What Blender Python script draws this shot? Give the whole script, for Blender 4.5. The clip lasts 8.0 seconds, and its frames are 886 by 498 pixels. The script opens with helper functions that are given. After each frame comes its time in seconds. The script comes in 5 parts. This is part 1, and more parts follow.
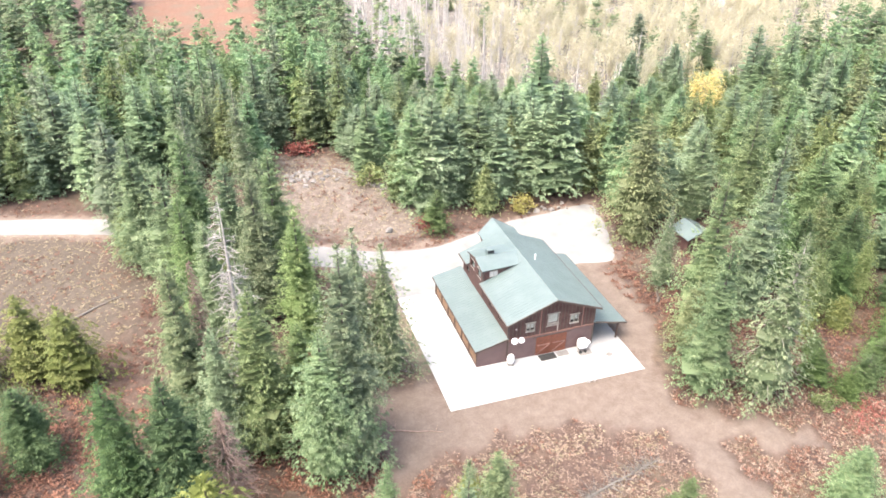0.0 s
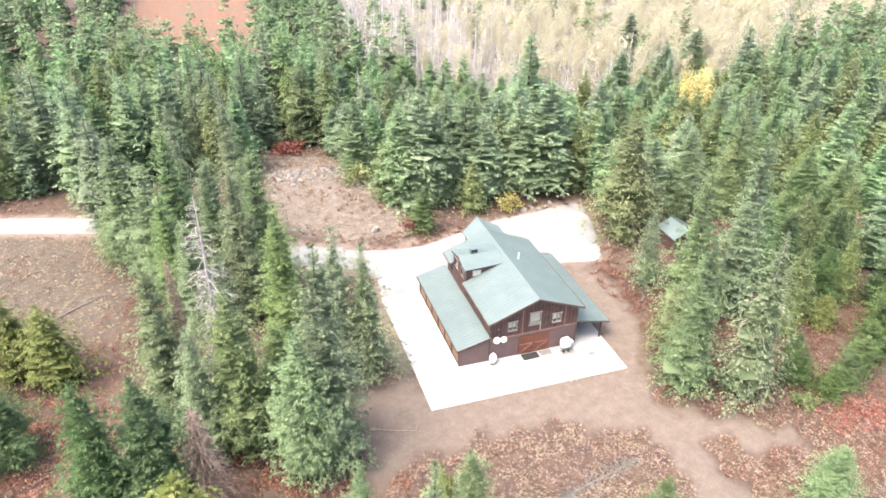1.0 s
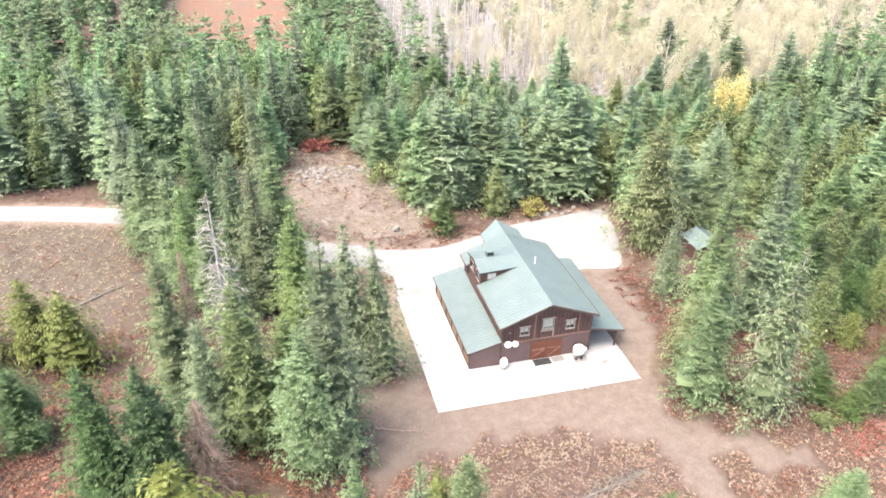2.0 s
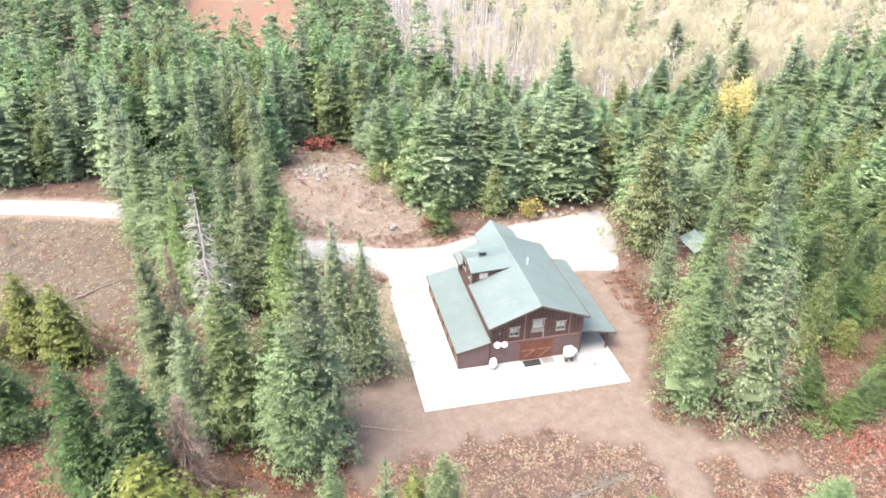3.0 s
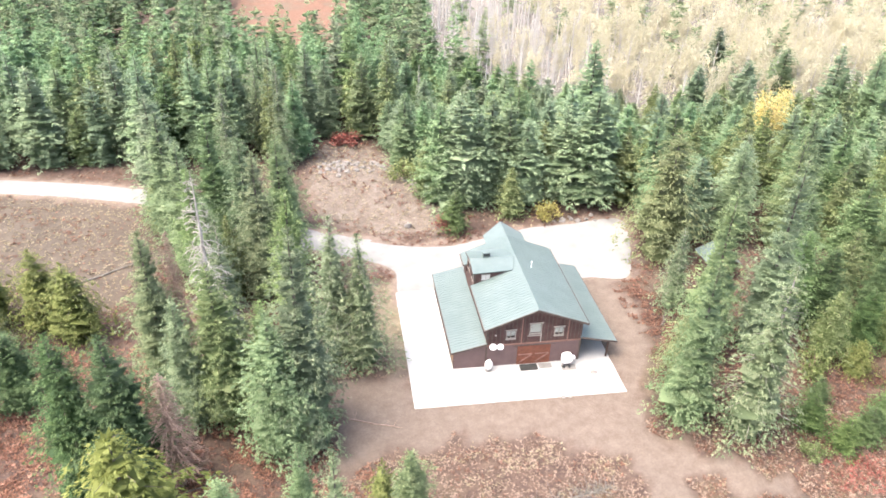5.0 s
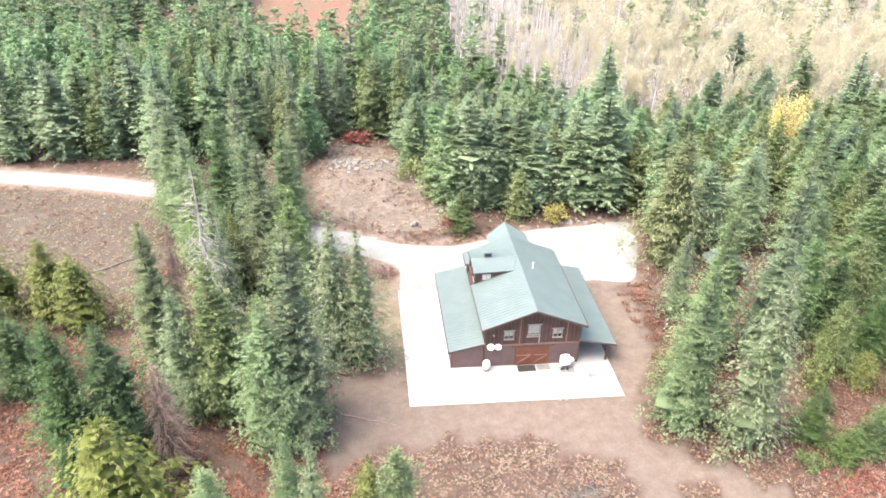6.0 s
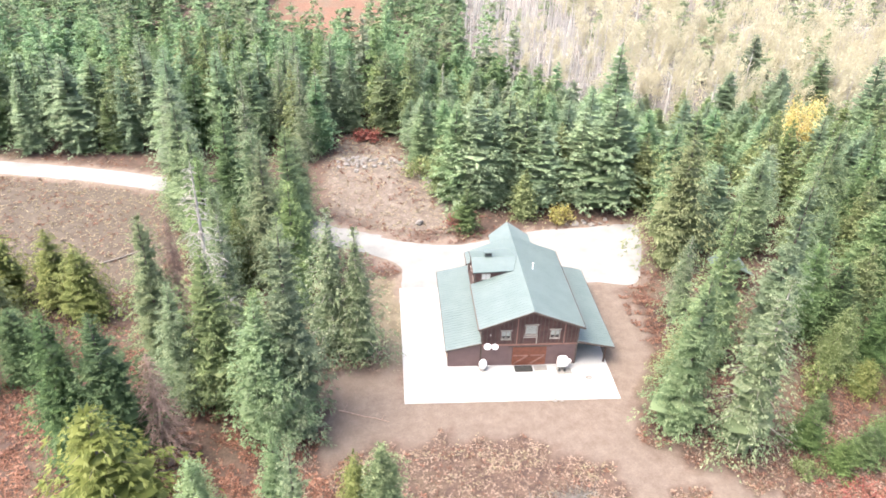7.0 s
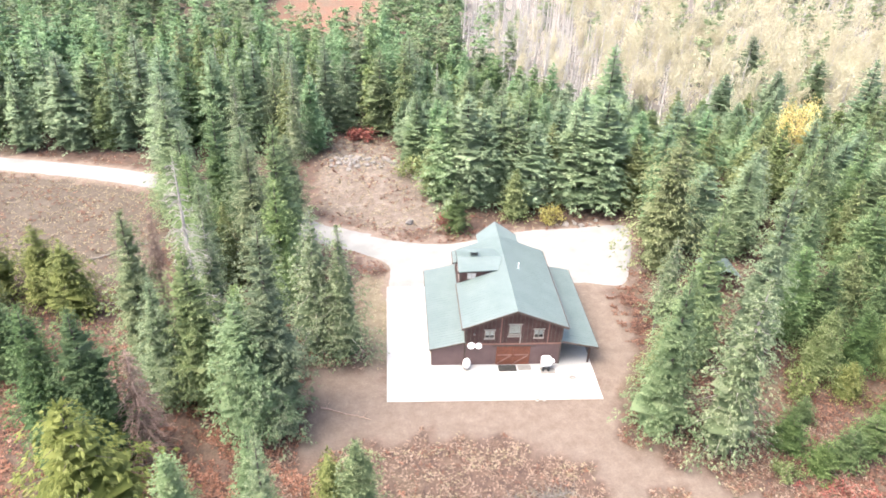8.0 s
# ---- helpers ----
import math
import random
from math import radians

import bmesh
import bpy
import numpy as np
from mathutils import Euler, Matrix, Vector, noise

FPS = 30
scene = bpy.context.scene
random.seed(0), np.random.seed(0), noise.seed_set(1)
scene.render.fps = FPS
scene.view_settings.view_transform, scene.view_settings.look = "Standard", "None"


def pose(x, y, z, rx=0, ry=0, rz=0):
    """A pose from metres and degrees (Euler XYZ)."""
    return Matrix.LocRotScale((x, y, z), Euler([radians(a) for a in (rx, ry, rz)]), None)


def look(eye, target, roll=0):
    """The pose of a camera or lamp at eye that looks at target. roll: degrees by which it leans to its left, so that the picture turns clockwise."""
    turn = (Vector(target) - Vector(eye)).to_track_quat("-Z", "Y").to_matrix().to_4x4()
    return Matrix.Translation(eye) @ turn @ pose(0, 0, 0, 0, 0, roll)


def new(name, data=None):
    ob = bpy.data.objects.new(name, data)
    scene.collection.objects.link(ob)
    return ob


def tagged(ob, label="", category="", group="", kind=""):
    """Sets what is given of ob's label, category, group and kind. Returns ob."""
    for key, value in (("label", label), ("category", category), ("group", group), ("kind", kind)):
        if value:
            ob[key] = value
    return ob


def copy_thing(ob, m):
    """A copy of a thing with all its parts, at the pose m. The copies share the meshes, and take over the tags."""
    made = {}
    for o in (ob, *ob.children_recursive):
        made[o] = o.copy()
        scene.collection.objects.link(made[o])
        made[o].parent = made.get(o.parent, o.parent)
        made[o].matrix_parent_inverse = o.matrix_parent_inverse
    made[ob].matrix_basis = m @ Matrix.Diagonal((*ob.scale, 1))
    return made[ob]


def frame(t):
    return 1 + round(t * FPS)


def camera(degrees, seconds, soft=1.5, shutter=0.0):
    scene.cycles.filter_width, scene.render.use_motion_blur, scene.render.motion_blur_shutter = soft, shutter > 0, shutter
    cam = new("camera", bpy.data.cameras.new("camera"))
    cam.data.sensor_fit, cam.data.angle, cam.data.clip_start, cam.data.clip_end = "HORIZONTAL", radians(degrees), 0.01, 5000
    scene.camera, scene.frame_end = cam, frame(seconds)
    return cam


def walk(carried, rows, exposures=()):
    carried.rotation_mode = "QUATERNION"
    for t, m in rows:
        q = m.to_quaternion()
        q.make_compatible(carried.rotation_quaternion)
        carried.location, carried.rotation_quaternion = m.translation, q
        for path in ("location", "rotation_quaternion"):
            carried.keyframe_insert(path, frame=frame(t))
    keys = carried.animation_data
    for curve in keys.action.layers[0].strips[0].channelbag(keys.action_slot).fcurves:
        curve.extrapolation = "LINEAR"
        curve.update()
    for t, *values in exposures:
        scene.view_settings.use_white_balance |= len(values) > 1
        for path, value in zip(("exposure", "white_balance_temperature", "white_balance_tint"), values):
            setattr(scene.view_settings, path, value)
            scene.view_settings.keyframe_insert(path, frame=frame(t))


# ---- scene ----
cam = camera(64.0, 8.0, soft=1.7)
PATH = [
    (0, (-30.109, -53.228, 49.469), (-29.571, -51.601, 48.438), 0.5),
    (0.5, (-29.265, -53.474, 49.462), (-28.726, -51.848, 48.429), 0.5),
    (1, (-28.295, -53.721, 49.37), (-27.757, -52.095, 48.338), 0.5),
    (1.5, (-27.143, -53.925, 49.298), (-26.658, -52.281, 48.268), 0.6),
    (3, (-23.577, -54.759, 49.154), (-23.177, -53.092, 48.125), 0.9),
    (3.5, (-22.449, -55.014, 49.037), (-22.078, -53.338, 48.01), 1.0),
    (4, (-21.189, -55.283, 48.951), (-20.853, -53.6, 47.924), 1.2),
    (4.5, (-19.976, -55.575, 48.966), (-19.675, -53.886, 47.939), 1.3),
    (6, (-16.584, -56.268, 48.78), (-16.376, -54.563, 47.755), 1.7),
    (6.5, (-15.566, -56.488, 48.868), (-15.388, -54.781, 47.841), 1.8),
    (7, (-14.509, -56.67, 48.845), (-14.355, -54.961, 47.818), 1.9),
    (7.5, (-13.388, -56.817, 48.828), (-13.25, -55.107, 47.801), 2.0),
    (8, (-12.489, -57.008, 48.817), (-12.347, -55.297, 47.791), 2.2),
]
walk(cam, [(t, look(eye, target, roll)) for t, eye, target, roll in PATH])

# ---- world, sun, exposure ----
SUN_DIR = Vector((-0.44, -0.10, 0.88)).normalized()      # towards the sun, veiled by cloud
world = bpy.data.worlds.new("world")
scene.world = world
world.use_nodes = True
wn = world.node_tree
sky = wn.nodes.new("ShaderNodeTexSky")
sky.sky_type, sky.sun_disc = "NISHITA", False
sky.sun_elevation = math.asin(SUN_DIR.z)
sky.sun_rotation = math.atan2(SUN_DIR.x, SUN_DIR.y)
sky.air_density, sky.dust_density, sky.ozone_density = 1.0, 7.0, 1.0
wn.links.new(sky.outputs[0], wn.nodes["Background"].inputs[0])
wn.nodes["Background"].inputs[1].default_value = 0.15
sun_data = bpy.data.lights.new("sun", "SUN")
sun_data.energy, sun_data.angle, sun_data.color = 0.95, radians(45), (1.0, 0.96, 0.90)
sun = new("sun", sun_data)
sun.matrix_world = look(SUN_DIR * 100, (0, 0, 0))
scene.view_settings.exposure = 2.2


# ---- materials ----
def nodes_of(name):
    m = bpy.data.materials.new(name)
    m.use_nodes = True
    t = m.node_tree
    return m, t, t.nodes["Principled BSDF"]


def noise_node(t, scale, detail=4.0, coord="Object", rough=0.6):
    c = t.nodes.new("ShaderNodeTexCoord")
    n = t.nodes.new("ShaderNodeTexNoise")
    n.inputs["Scale"].default_value, n.inputs["Detail"].default_value = scale, detail
    n.inputs["Roughness"].default_value = rough
    t.links.new(c.outputs[coord], n.inputs["Vector"])
    return n.outputs["Fac"]


def ramp(t, fac, stops):
    r = t.nodes.new("ShaderNodeValToRGB")
    while len(r.color_ramp.elements) < len(stops):
        r.color_ramp.elements.new(0.5)
    for e, (p, c) in zip(r.color_ramp.elements, stops):
        e.position, e.color = p, (*c, 1)
    t.links.new(fac, r.inputs[0])
    return r.outputs[0]


def mix(t, fac, a, b, mode="MIX"):
    m = t.nodes.new("ShaderNodeMix")
    m.data_type, m.blend_type = "RGBA", mode
    for sock, v in ((m.inputs[0], fac), (m.inputs[6], a), (m.inputs[7], b)):
        if isinstance(v, (int, float)):
            sock.default_value = v
        elif isinstance(v, tuple):
            sock.default_value = (*v, 1)
        else:
            t.links.new(v, sock)
    return m.outputs[2]


def calc(t, op, a, b=0.0, clamp=False):
    m = t.nodes.new("ShaderNodeMath")
    m.operation, m.use_clamp = op, clamp
    for sock, v in zip(m.inputs, (a, b)):
        if isinstance(v, (int, float)):
            sock.default_value = v
        else:
            t.links.new(v, sock)
    return m.outputs[0]


def bump(t, bsdf, fac, strength, dist=0.02):
    b = t.nodes.new("ShaderNodeBump")
    b.inputs["Strength"].default_value, b.inputs["Distance"].default_value = strength, dist
    t.links.new(fac, b.inputs["Height"])
    t.links.new(b.outputs[0], bsdf.inputs["Normal"])


def surface(name, dark, light, scale=3.0, rough=0.7, fine=40.0, relief=0.2, metal=0.0, coord="Object"):
    """A surface with broad and fine variation between two colours."""
    m, t, b = nodes_of(name)
    big, small = noise_node(t, scale, 5, coord), noise_node(t, fine, 3, coord)
    f = calc(t, "ADD", calc(t, "MULTIPLY", big, 0.65), calc(t, "MULTIPLY", small, 0.35))
    t.links.new(ramp(t, f, ((0.36, dark), (0.64, light))), b.inputs["Base Color"])
    b.inputs["Roughness"].default_value, b.inputs["Metallic"].default_value = rough, metal
    bump(t, b, small, relief)
    return m


def foliage(name, dark, mid, light, through_light=0.15, vary=1.0, hue=0.0):
    """Needles or leaves: tone by tree, by spray and by place on the tree."""
    m, t, b = nodes_of(name)
    geo, info = t.nodes.new("ShaderNodeNewGeometry"), t.nodes.new("ShaderNodeObjectInfo")
    patch = noise_node(t, 0.8, 5)
    f = calc(t, "ADD", calc(t, "MULTIPLY", geo.outputs["Random Per Island"], 0.42), calc(t, "MULTIPLY", patch, 0.58))
    c = ramp(t, f, ((0.22, dark), (0.5, mid), (0.78, light)))
    h = t.nodes.new("ShaderNodeHueSaturation")
    t.links.new(calc(t, "ADD", calc(t, "MULTIPLY", info.outputs["Random"], 0.034 * vary), 0.5 - 0.024 * vary + hue), h.inputs["Hue"])
    other = calc(t, "FRACT", calc(t, "MULTIPLY", info.outputs["Random"], 7.31))
    t.links.new(calc(t, "ADD", calc(t, "MULTIPLY", other, 0.34 * vary), 1.0 - 0.15 * vary), h.inputs["Value"])
    third = calc(t, "FRACT", calc(t, "MULTIPLY", info.outputs["Random"], 13.7))
    t.links.new(calc(t, "ADD", calc(t, "MULTIPLY", third, 0.30 * vary), 1.0 - 0.24 * vary), h.inputs["Saturation"])
    t.links.new(c, h.inputs["Color"])
    t.links.new(h.outputs[0], b.inputs["Base Color"])
    b.inputs["Roughness"].default_value = 0.65
    b.inputs["Specular IOR Level"].default_value = 0.25
    tr = t.nodes.new("ShaderNodeBsdfTranslucent")
    t.links.new(h.outputs[0], tr.inputs[0])
    ms = t.nodes.new("ShaderNodeMixShader")
    ms.inputs[0].default_value = through_light
    t.links.new(b.outputs[0], ms.inputs[1])
    t.links.new(tr.outputs[0], ms.inputs[2])
    t.links.new(ms.outputs[0], t.nodes["Material Output"].inputs["Surface"])
    return m


M_FIR = foliage("fir_needles", (0.076, 0.124, 0.047), (0.154, 0.231, 0.095), (0.244, 0.328, 0.161), 0.27)
M_BLUE = foliage("blue_fir_needles", (0.070, 0.110, 0.050), (0.152, 0.216, 0.099), (0.247, 0.313, 0.163), 0.27)
# paler than M_BLUE: the haze over farther firs is put into the colour
M_HAZED_BLUE = foliage("grey_fir_needles", (0.105, 0.158, 0.080), (0.204, 0.280, 0.154), (0.303, 0.381, 0.228), 0.27)
M_DEEP = foliage("deep_green_needles", (0.027, 0.054, 0.018), (0.070, 0.121, 0.042), (0.131, 0.189, 0.073), 0.22, 0.6)
M_OLIVE = foliage("olive_yellow_sprays", (0.076, 0.095, 0.022), (0.159, 0.188, 0.050), (0.248, 0.279, 0.093), 0.30, 0.4)
M_CEDAR = foliage("cedar_sprays", (0.072, 0.098, 0.033), (0.158, 0.202, 0.076), (0.252, 0.298, 0.138), 0.30, 0.7)
M_SPRUCE = foliage("thin_spruce_needles", (0.068, 0.099, 0.049), (0.159, 0.207, 0.108), (0.278, 0.320, 0.197), 0.24, 0.5)
M_YOUNG = foliage("young_fir_needles", (0.037, 0.064, 0.018), (0.085, 0.133, 0.043), (0.149, 0.198, 0.081), 0.24, 0.6)
# needles of the back firs, lightened to carry distance haze in the colour
M_HAZED_FIR = foliage("back_fir_needles", (0.082, 0.137, 0.066), (0.175, 0.266, 0.137), (0.271, 0.364, 0.203), 0.27)
M_YELLOW = foliage("yellow_leaves", (0.44, 0.35, 0.09), (0.62, 0.53, 0.2), (0.69, 0.63, 0.36), 0.35, 0.2)
M_PALE = foliage("pale_yellow_leaves", (0.44, 0.405, 0.275), (0.50, 0.465, 0.335), (0.56, 0.525, 0.40), 0.38, 0.2)
M_GOLD = foliage("golden_green_leaves", (0.180, 0.164, 0.037), (0.312, 0.287, 0.082), (0.426, 0.402, 0.164), 0.35, 0.2)
M_RED = foliage("red_leaves", (0.12, 0.030, 0.024), (0.21, 0.068, 0.055), (0.28, 0.14, 0.11), 0.2, 0.2)
M_FERN = foliage("dry_bracken", (0.106, 0.068, 0.048), (0.207, 0.147, 0.110), (0.313, 0.244, 0.193), 0.1, 0.2)
M_REDFERN = foliage("red_brown_bracken", (0.057, 0.027, 0.017), (0.126, 0.061, 0.040), (0.212, 0.126, 0.090), 0.12, 0.2)
M_RUST = foliage("rusty_low_shrubs", (0.105, 0.044, 0.026), (0.205, 0.096, 0.060), (0.305, 0.176, 0.122), 0.15, 0.2)
M_STRAW = foliage("straw_grass", (0.139, 0.107, 0.061), (0.230, 0.193, 0.119), (0.328, 0.287, 0.197), 0.1, 0.2)
M_BARK = surface("conifer_bark", (0.057, 0.045, 0.037), (0.139, 0.115, 0.098), 4.0, 0.9, 30)
M_GREY = surface("dead_grey_wood", (0.180, 0.164, 0.152), (0.361, 0.336, 0.312), 3.0, 0.85, 30)
M_SNAG = surface("silver_grey_dead_wood", (0.22, 0.205, 0.19), (0.42, 0.395, 0.37), 3.0, 0.85, 20)
M_BRUSH = surface("grey_brushwood", (0.112, 0.101, 0.091), (0.224, 0.206, 0.189), 3.0, 0.9, 20)
M_WHITEBARK = surface("white_bark", (0.310, 0.289, 0.275), (0.521, 0.500, 0.472), 3.0, 0.8, 20)
M_TWIG = surface("brown_dead_twigs", (0.17, 0.115, 0.092), (0.34, 0.25, 0.21), 3.0, 0.9, 20)
M_CONCRETE = surface("pale_concrete", (0.286, 0.283, 0.276), (0.378, 0.374, 0.367), 0.35, 0.8, 9, 0.1)
M_GRAVEL = surface("white_crushed_gravel", (0.160, 0.158, 0.153), (0.238, 0.235, 0.229), 0.35, 0.95, 14, 0.5)
M_ROOF = surface("green_painted_metal", (0.092, 0.124, 0.120), (0.124, 0.157, 0.152), 0.5, 0.40, 14, 0.03)
M_ROOF.node_tree.nodes["Principled BSDF"].inputs["Specular IOR Level"].default_value = 0.5
M_SIDING = surface("red_brown_board_siding", (0.045, 0.022, 0.020), (0.092, 0.047, 0.041), 1.6, 0.75, 25)
M_WAINSCOT = surface("mauve_brown_panel", (0.098, 0.061, 0.060), (0.135, 0.086, 0.082), 0.8, 0.6, 16)
M_TRIM = surface("brown_trim", (0.055, 0.04, 0.034), (0.105, 0.078, 0.066), 2.0, 0.7, 25)
M_DOOR = surface("russet_stained_boards", (0.102, 0.033, 0.018), (0.176, 0.061, 0.034), 2.0, 0.65, 20)
M_BRACE = surface("tan_brace_wood", (0.164, 0.086, 0.066), (0.246, 0.139, 0.111), 2.0, 0.7, 20)
M_TANWALL = surface("tan_stall_boards", (0.148, 0.086, 0.050), (0.236, 0.148, 0.091), 1.4, 0.75, 18)
M_POST = surface("dark_stained_post", (0.037, 0.022, 0.018), (0.082, 0.051, 0.041), 2.0, 0.75, 25)
M_FRAME = surface("pale_window_trim", (0.242, 0.222, 0.195), (0.336, 0.309, 0.276), 2.0, 0.6, 20)
# pale tone for windows: the reflected sky is put into this colour
M_SKY_PALE = surface("white_window_blind", (0.394, 0.394, 0.377), (0.492, 0.492, 0.467), 2.0, 0.8, 20)
M_WHITE = surface("white_enamel", (0.74, 0.74, 0.73), (0.82, 0.82, 0.81), 2.0, 0.4, 20, 0.05)
M_BLACK = surface("black_metal", (0.012, 0.012, 0.013), (0.03, 0.03, 0.032), 3.0, 0.5, 20, 0.1)
M_MAT = surface("dark_rubber_mat", (0.018, 0.018, 0.017), (0.035, 0.033, 0.030), 2.0, 0.9, 30)
M_MAT2 = surface("grey_woven_mat", (0.150, 0.140, 0.130), (0.210, 0.200, 0.185), 2.0, 0.9, 30)
M_STONE = surface("pale_fieldstone", (0.118, 0.109, 0.100), (0.266, 0.248, 0.230), 1.2, 0.9, 12, 0.5)
# interior boards and stall openings: indoor gloom is put into the dark colour
M_DARKROOM = surface("unlit_interior_board", (0.05, 0.04, 0.035), (0.08, 0.065, 0.055), 2.0, 0.9, 20)

M_GLASS, gt, gb = nodes_of("window_glass")
gb.inputs["Transmission Weight"].default_value = 1.0
gb.inputs["Roughness"].default_value, gb.inputs["IOR"].default_value = 0.02, 1.45
gb.inputs["Base Color"].default_value = (0.9, 0.95, 0.93, 1)


# ---- building helpers ----
def part(name, bm, mat, parent=None, label="", smooth=False):
    """Links a bmesh as one mesh object under a thing or a part."""
    me = bpy.data.meshes.new(name)
    bm.to_mesh(me)
    bm.free()
    me.materials.append(mat)
    if smooth:
        me.polygons.foreach_set("use_smooth", [True] * len(me.polygons))
    ob = new(name, me)
    if parent is not None:
        ob.parent = parent
    return tagged(ob, label)


def add_box(bm, lo, hi, bevel=0.0, m=None):
    c = [(a + b) / 2 for a, b in zip(lo, hi)]
    s = [abs(b - a) for a, b in zip(lo, hi)]
    mm = Matrix.Translation(c) @ Matrix.Diagonal((*s, 1))
    r = bmesh.ops.create_cube(bm, size=1.0, matrix=(m @ mm) if m is not None else mm)
    if bevel:
        es = list({e for v in r["verts"] for e in v.link_edges})
        bmesh.ops.bevel(bm, geom=es, offset=bevel, segments=1, affect="EDGES")
    return bm


def box(lo, hi, bevel=0.0, m=None):
    return add_box(bmesh.new(), lo, hi, bevel, m)


def add_tube(bm, p, q, r0, r1, n=8):
    p, q = Vector(p), Vector(q)
    d = q - p
    m = Matrix.Translation((p + q) / 2) @ d.to_track_quat("Z", "Y").to_matrix().to_4x4()
    bmesh.ops.create_cone(bm, cap_ends=True, segments=n, radius1=r0, radius2=r1, depth=d.length, matrix=m)
    return bm


def slab_poly(bm, pts, thick, down=Vector((0, 0, -1))):
    """A plate whose top outline is pts, of that thickness."""
    top = [bm.verts.new(p) for p in pts]
    bot = [bm.verts.new(Vector(p) + down * thick) for p in pts]
    bm.faces.new(top)
    bm.faces.new(bot[::-1])
    n = len(pts)
    for i in range(n):
        bm.faces.new((top[i], bot[i], bot[(i + 1) % n], top[(i + 1) % n]))
    bmesh.ops.recalc_face_normals(bm, faces=bm.faces[:])
    return bm


def thing(name, label, category, group="", at=(0, 0, 0)):
    e = new(name)
    e.location = at
    return tagged(e, label, category, group)


# ---- the lie of the land ----
SLAB = [(-13.1, -4.75), (8.55, -4.9), (8.75, 15.4), (-13.2, 15.4)]
YARD = [(-11.5, 11.5), (-12.9, 15.0), (-13.0, 20.3), (-16.5, 23.3), (-20.0, 25.0), (-22.5, 26.6), (-20.8, 30.6), (-15.9, 28.1), (-10.5, 26.2), (-4.4, 25.8),
        (5.9, 29.2), (12.9, 30.0), (20.6, 30.8), (20.5, 26.0), (18.5, 20.0), (16.2, 15.5), (11.3, 16.1), (9.2, 15.2), (8.0, 13.0), (6.0, 11.5)]
TRACK = [(-20.6, 1.0), (-21.2, -4.5), (-21.6, -8.7), (-20.4, -12.4), (-16.1, -9.9), (-10.9, -10.0), (-6.4, -9.0), (-2.2, -9.9), (1.6, -11.4), (4.3, -13.1),
         (5.9, -15.6), (5.6, -18.6), (5.5, -24), (9.6, -24), (9.5, -19.3), (9.7, -16.2), (13, -17.6), (17.1, -19.8), (19.4, -19.4), (18.2, -17.9), (16.1, -15.3), (11.8, -13.5),
         (10.1, -11.4), (9.2, -9), (10.2, -5), (11.6, -1.4), (14.1, 2.1), (14.8, 6.3), (14.5, 11), (14.2, 14.9), (9, 16), (8, 10), (8, -4), (-12, -4), (-12.6, -1), (-16, 0.5)]
FIELD = [(-50, 46), (-70, 50), (-110, 55), (-110, 20), (-66, 20), (-50, 14), (-43, 18), (-42, 27)]
MOUND = [(-24, 62), (-24, 36), (-18, 32), (-13.8, 28.4), (-5.9, 28.4), (-3.5, 36), (-6.5, 48), (-11, 58), (-17, 63)]
BURN = [(-48, 136), (-50, 204), (-14, 206), (-14, 152), (-22, 121), (-34, 124)]
ASPEN = [(8, 86), (22, 72), (48, 65), (72, 66), (110, 82), (215, 125), (205, 240), (12, 240), (7, 150), (3, 108)]
ROAD = [(-16, 26.5), (-22, 28.6), (-31, 34.5), (-41, 42.0), (-52.0, 46.2), (-62, 49.0), (-75, 51.6), (-100, 56), (-140, 62), (-200, 75)]


def inside(poly, x, y):
    """Signed distance to an outline: plus inside, minus outside."""
    x, y = np.asarray(x, float), np.asarray(y, float)
    d, ins = np.full(x.shape, 1e9), np.zeros(x.shape, bool)
    n = len(poly)
    for i in range(n):
        (ax, ay), (bx, by) = poly[i], poly[(i + 1) % n]
        ex, ey = bx - ax, by - ay
        s = np.clip(((x - ax) * ex + (y - ay) * ey) / (ex * ex + ey * ey), 0, 1)
        d = np.minimum(d, np.hypot(x - ax - s * ex, y - ay - s * ey))
        cross = ((ay > y) != (by > y)) & (x < (bx - ax) * (y - ay) / (by - ay + 1e-12) + ax)
        ins ^= cross
    return np.where(ins, d, -d)


def off_road(x, y):
    x, y = np.asarray(x, float), np.asarray(y, float)
    d = np.full(x.shape, 1e9)
    for (ax, ay), (bx, by) in zip(ROAD[:-1], ROAD[1:]):
        ex, ey = bx - ax, by - ay
        s = np.clip(((x - ax) * ex + (y - ay) * ey) / (ex * ex + ey * ey), 0, 1)
        d = np.minimum(d, np.hypot(x - ax - s * ex, y - ay - s * ey))
    return d


def waves(x, y, scale, seed):
    """Smooth noise between -1 and 1."""
    r = np.random.RandomState(seed)
    out = np.zeros(np.shape(x))
    for k in range(7):
        a, f = r.uniform(0, 6.283), r.uniform(0.5, 1.9) / scale
        out = out + np.sin((np.cos(a) * x + np.sin(a) * y) * f * 6.283 + r.uniform(0, 6.283))
    return out / 3.2


def step(v, a, b):
    u = np.clip((v - a) / (b - a), 0, 1)
    return u * u * (3 - 2 * u)


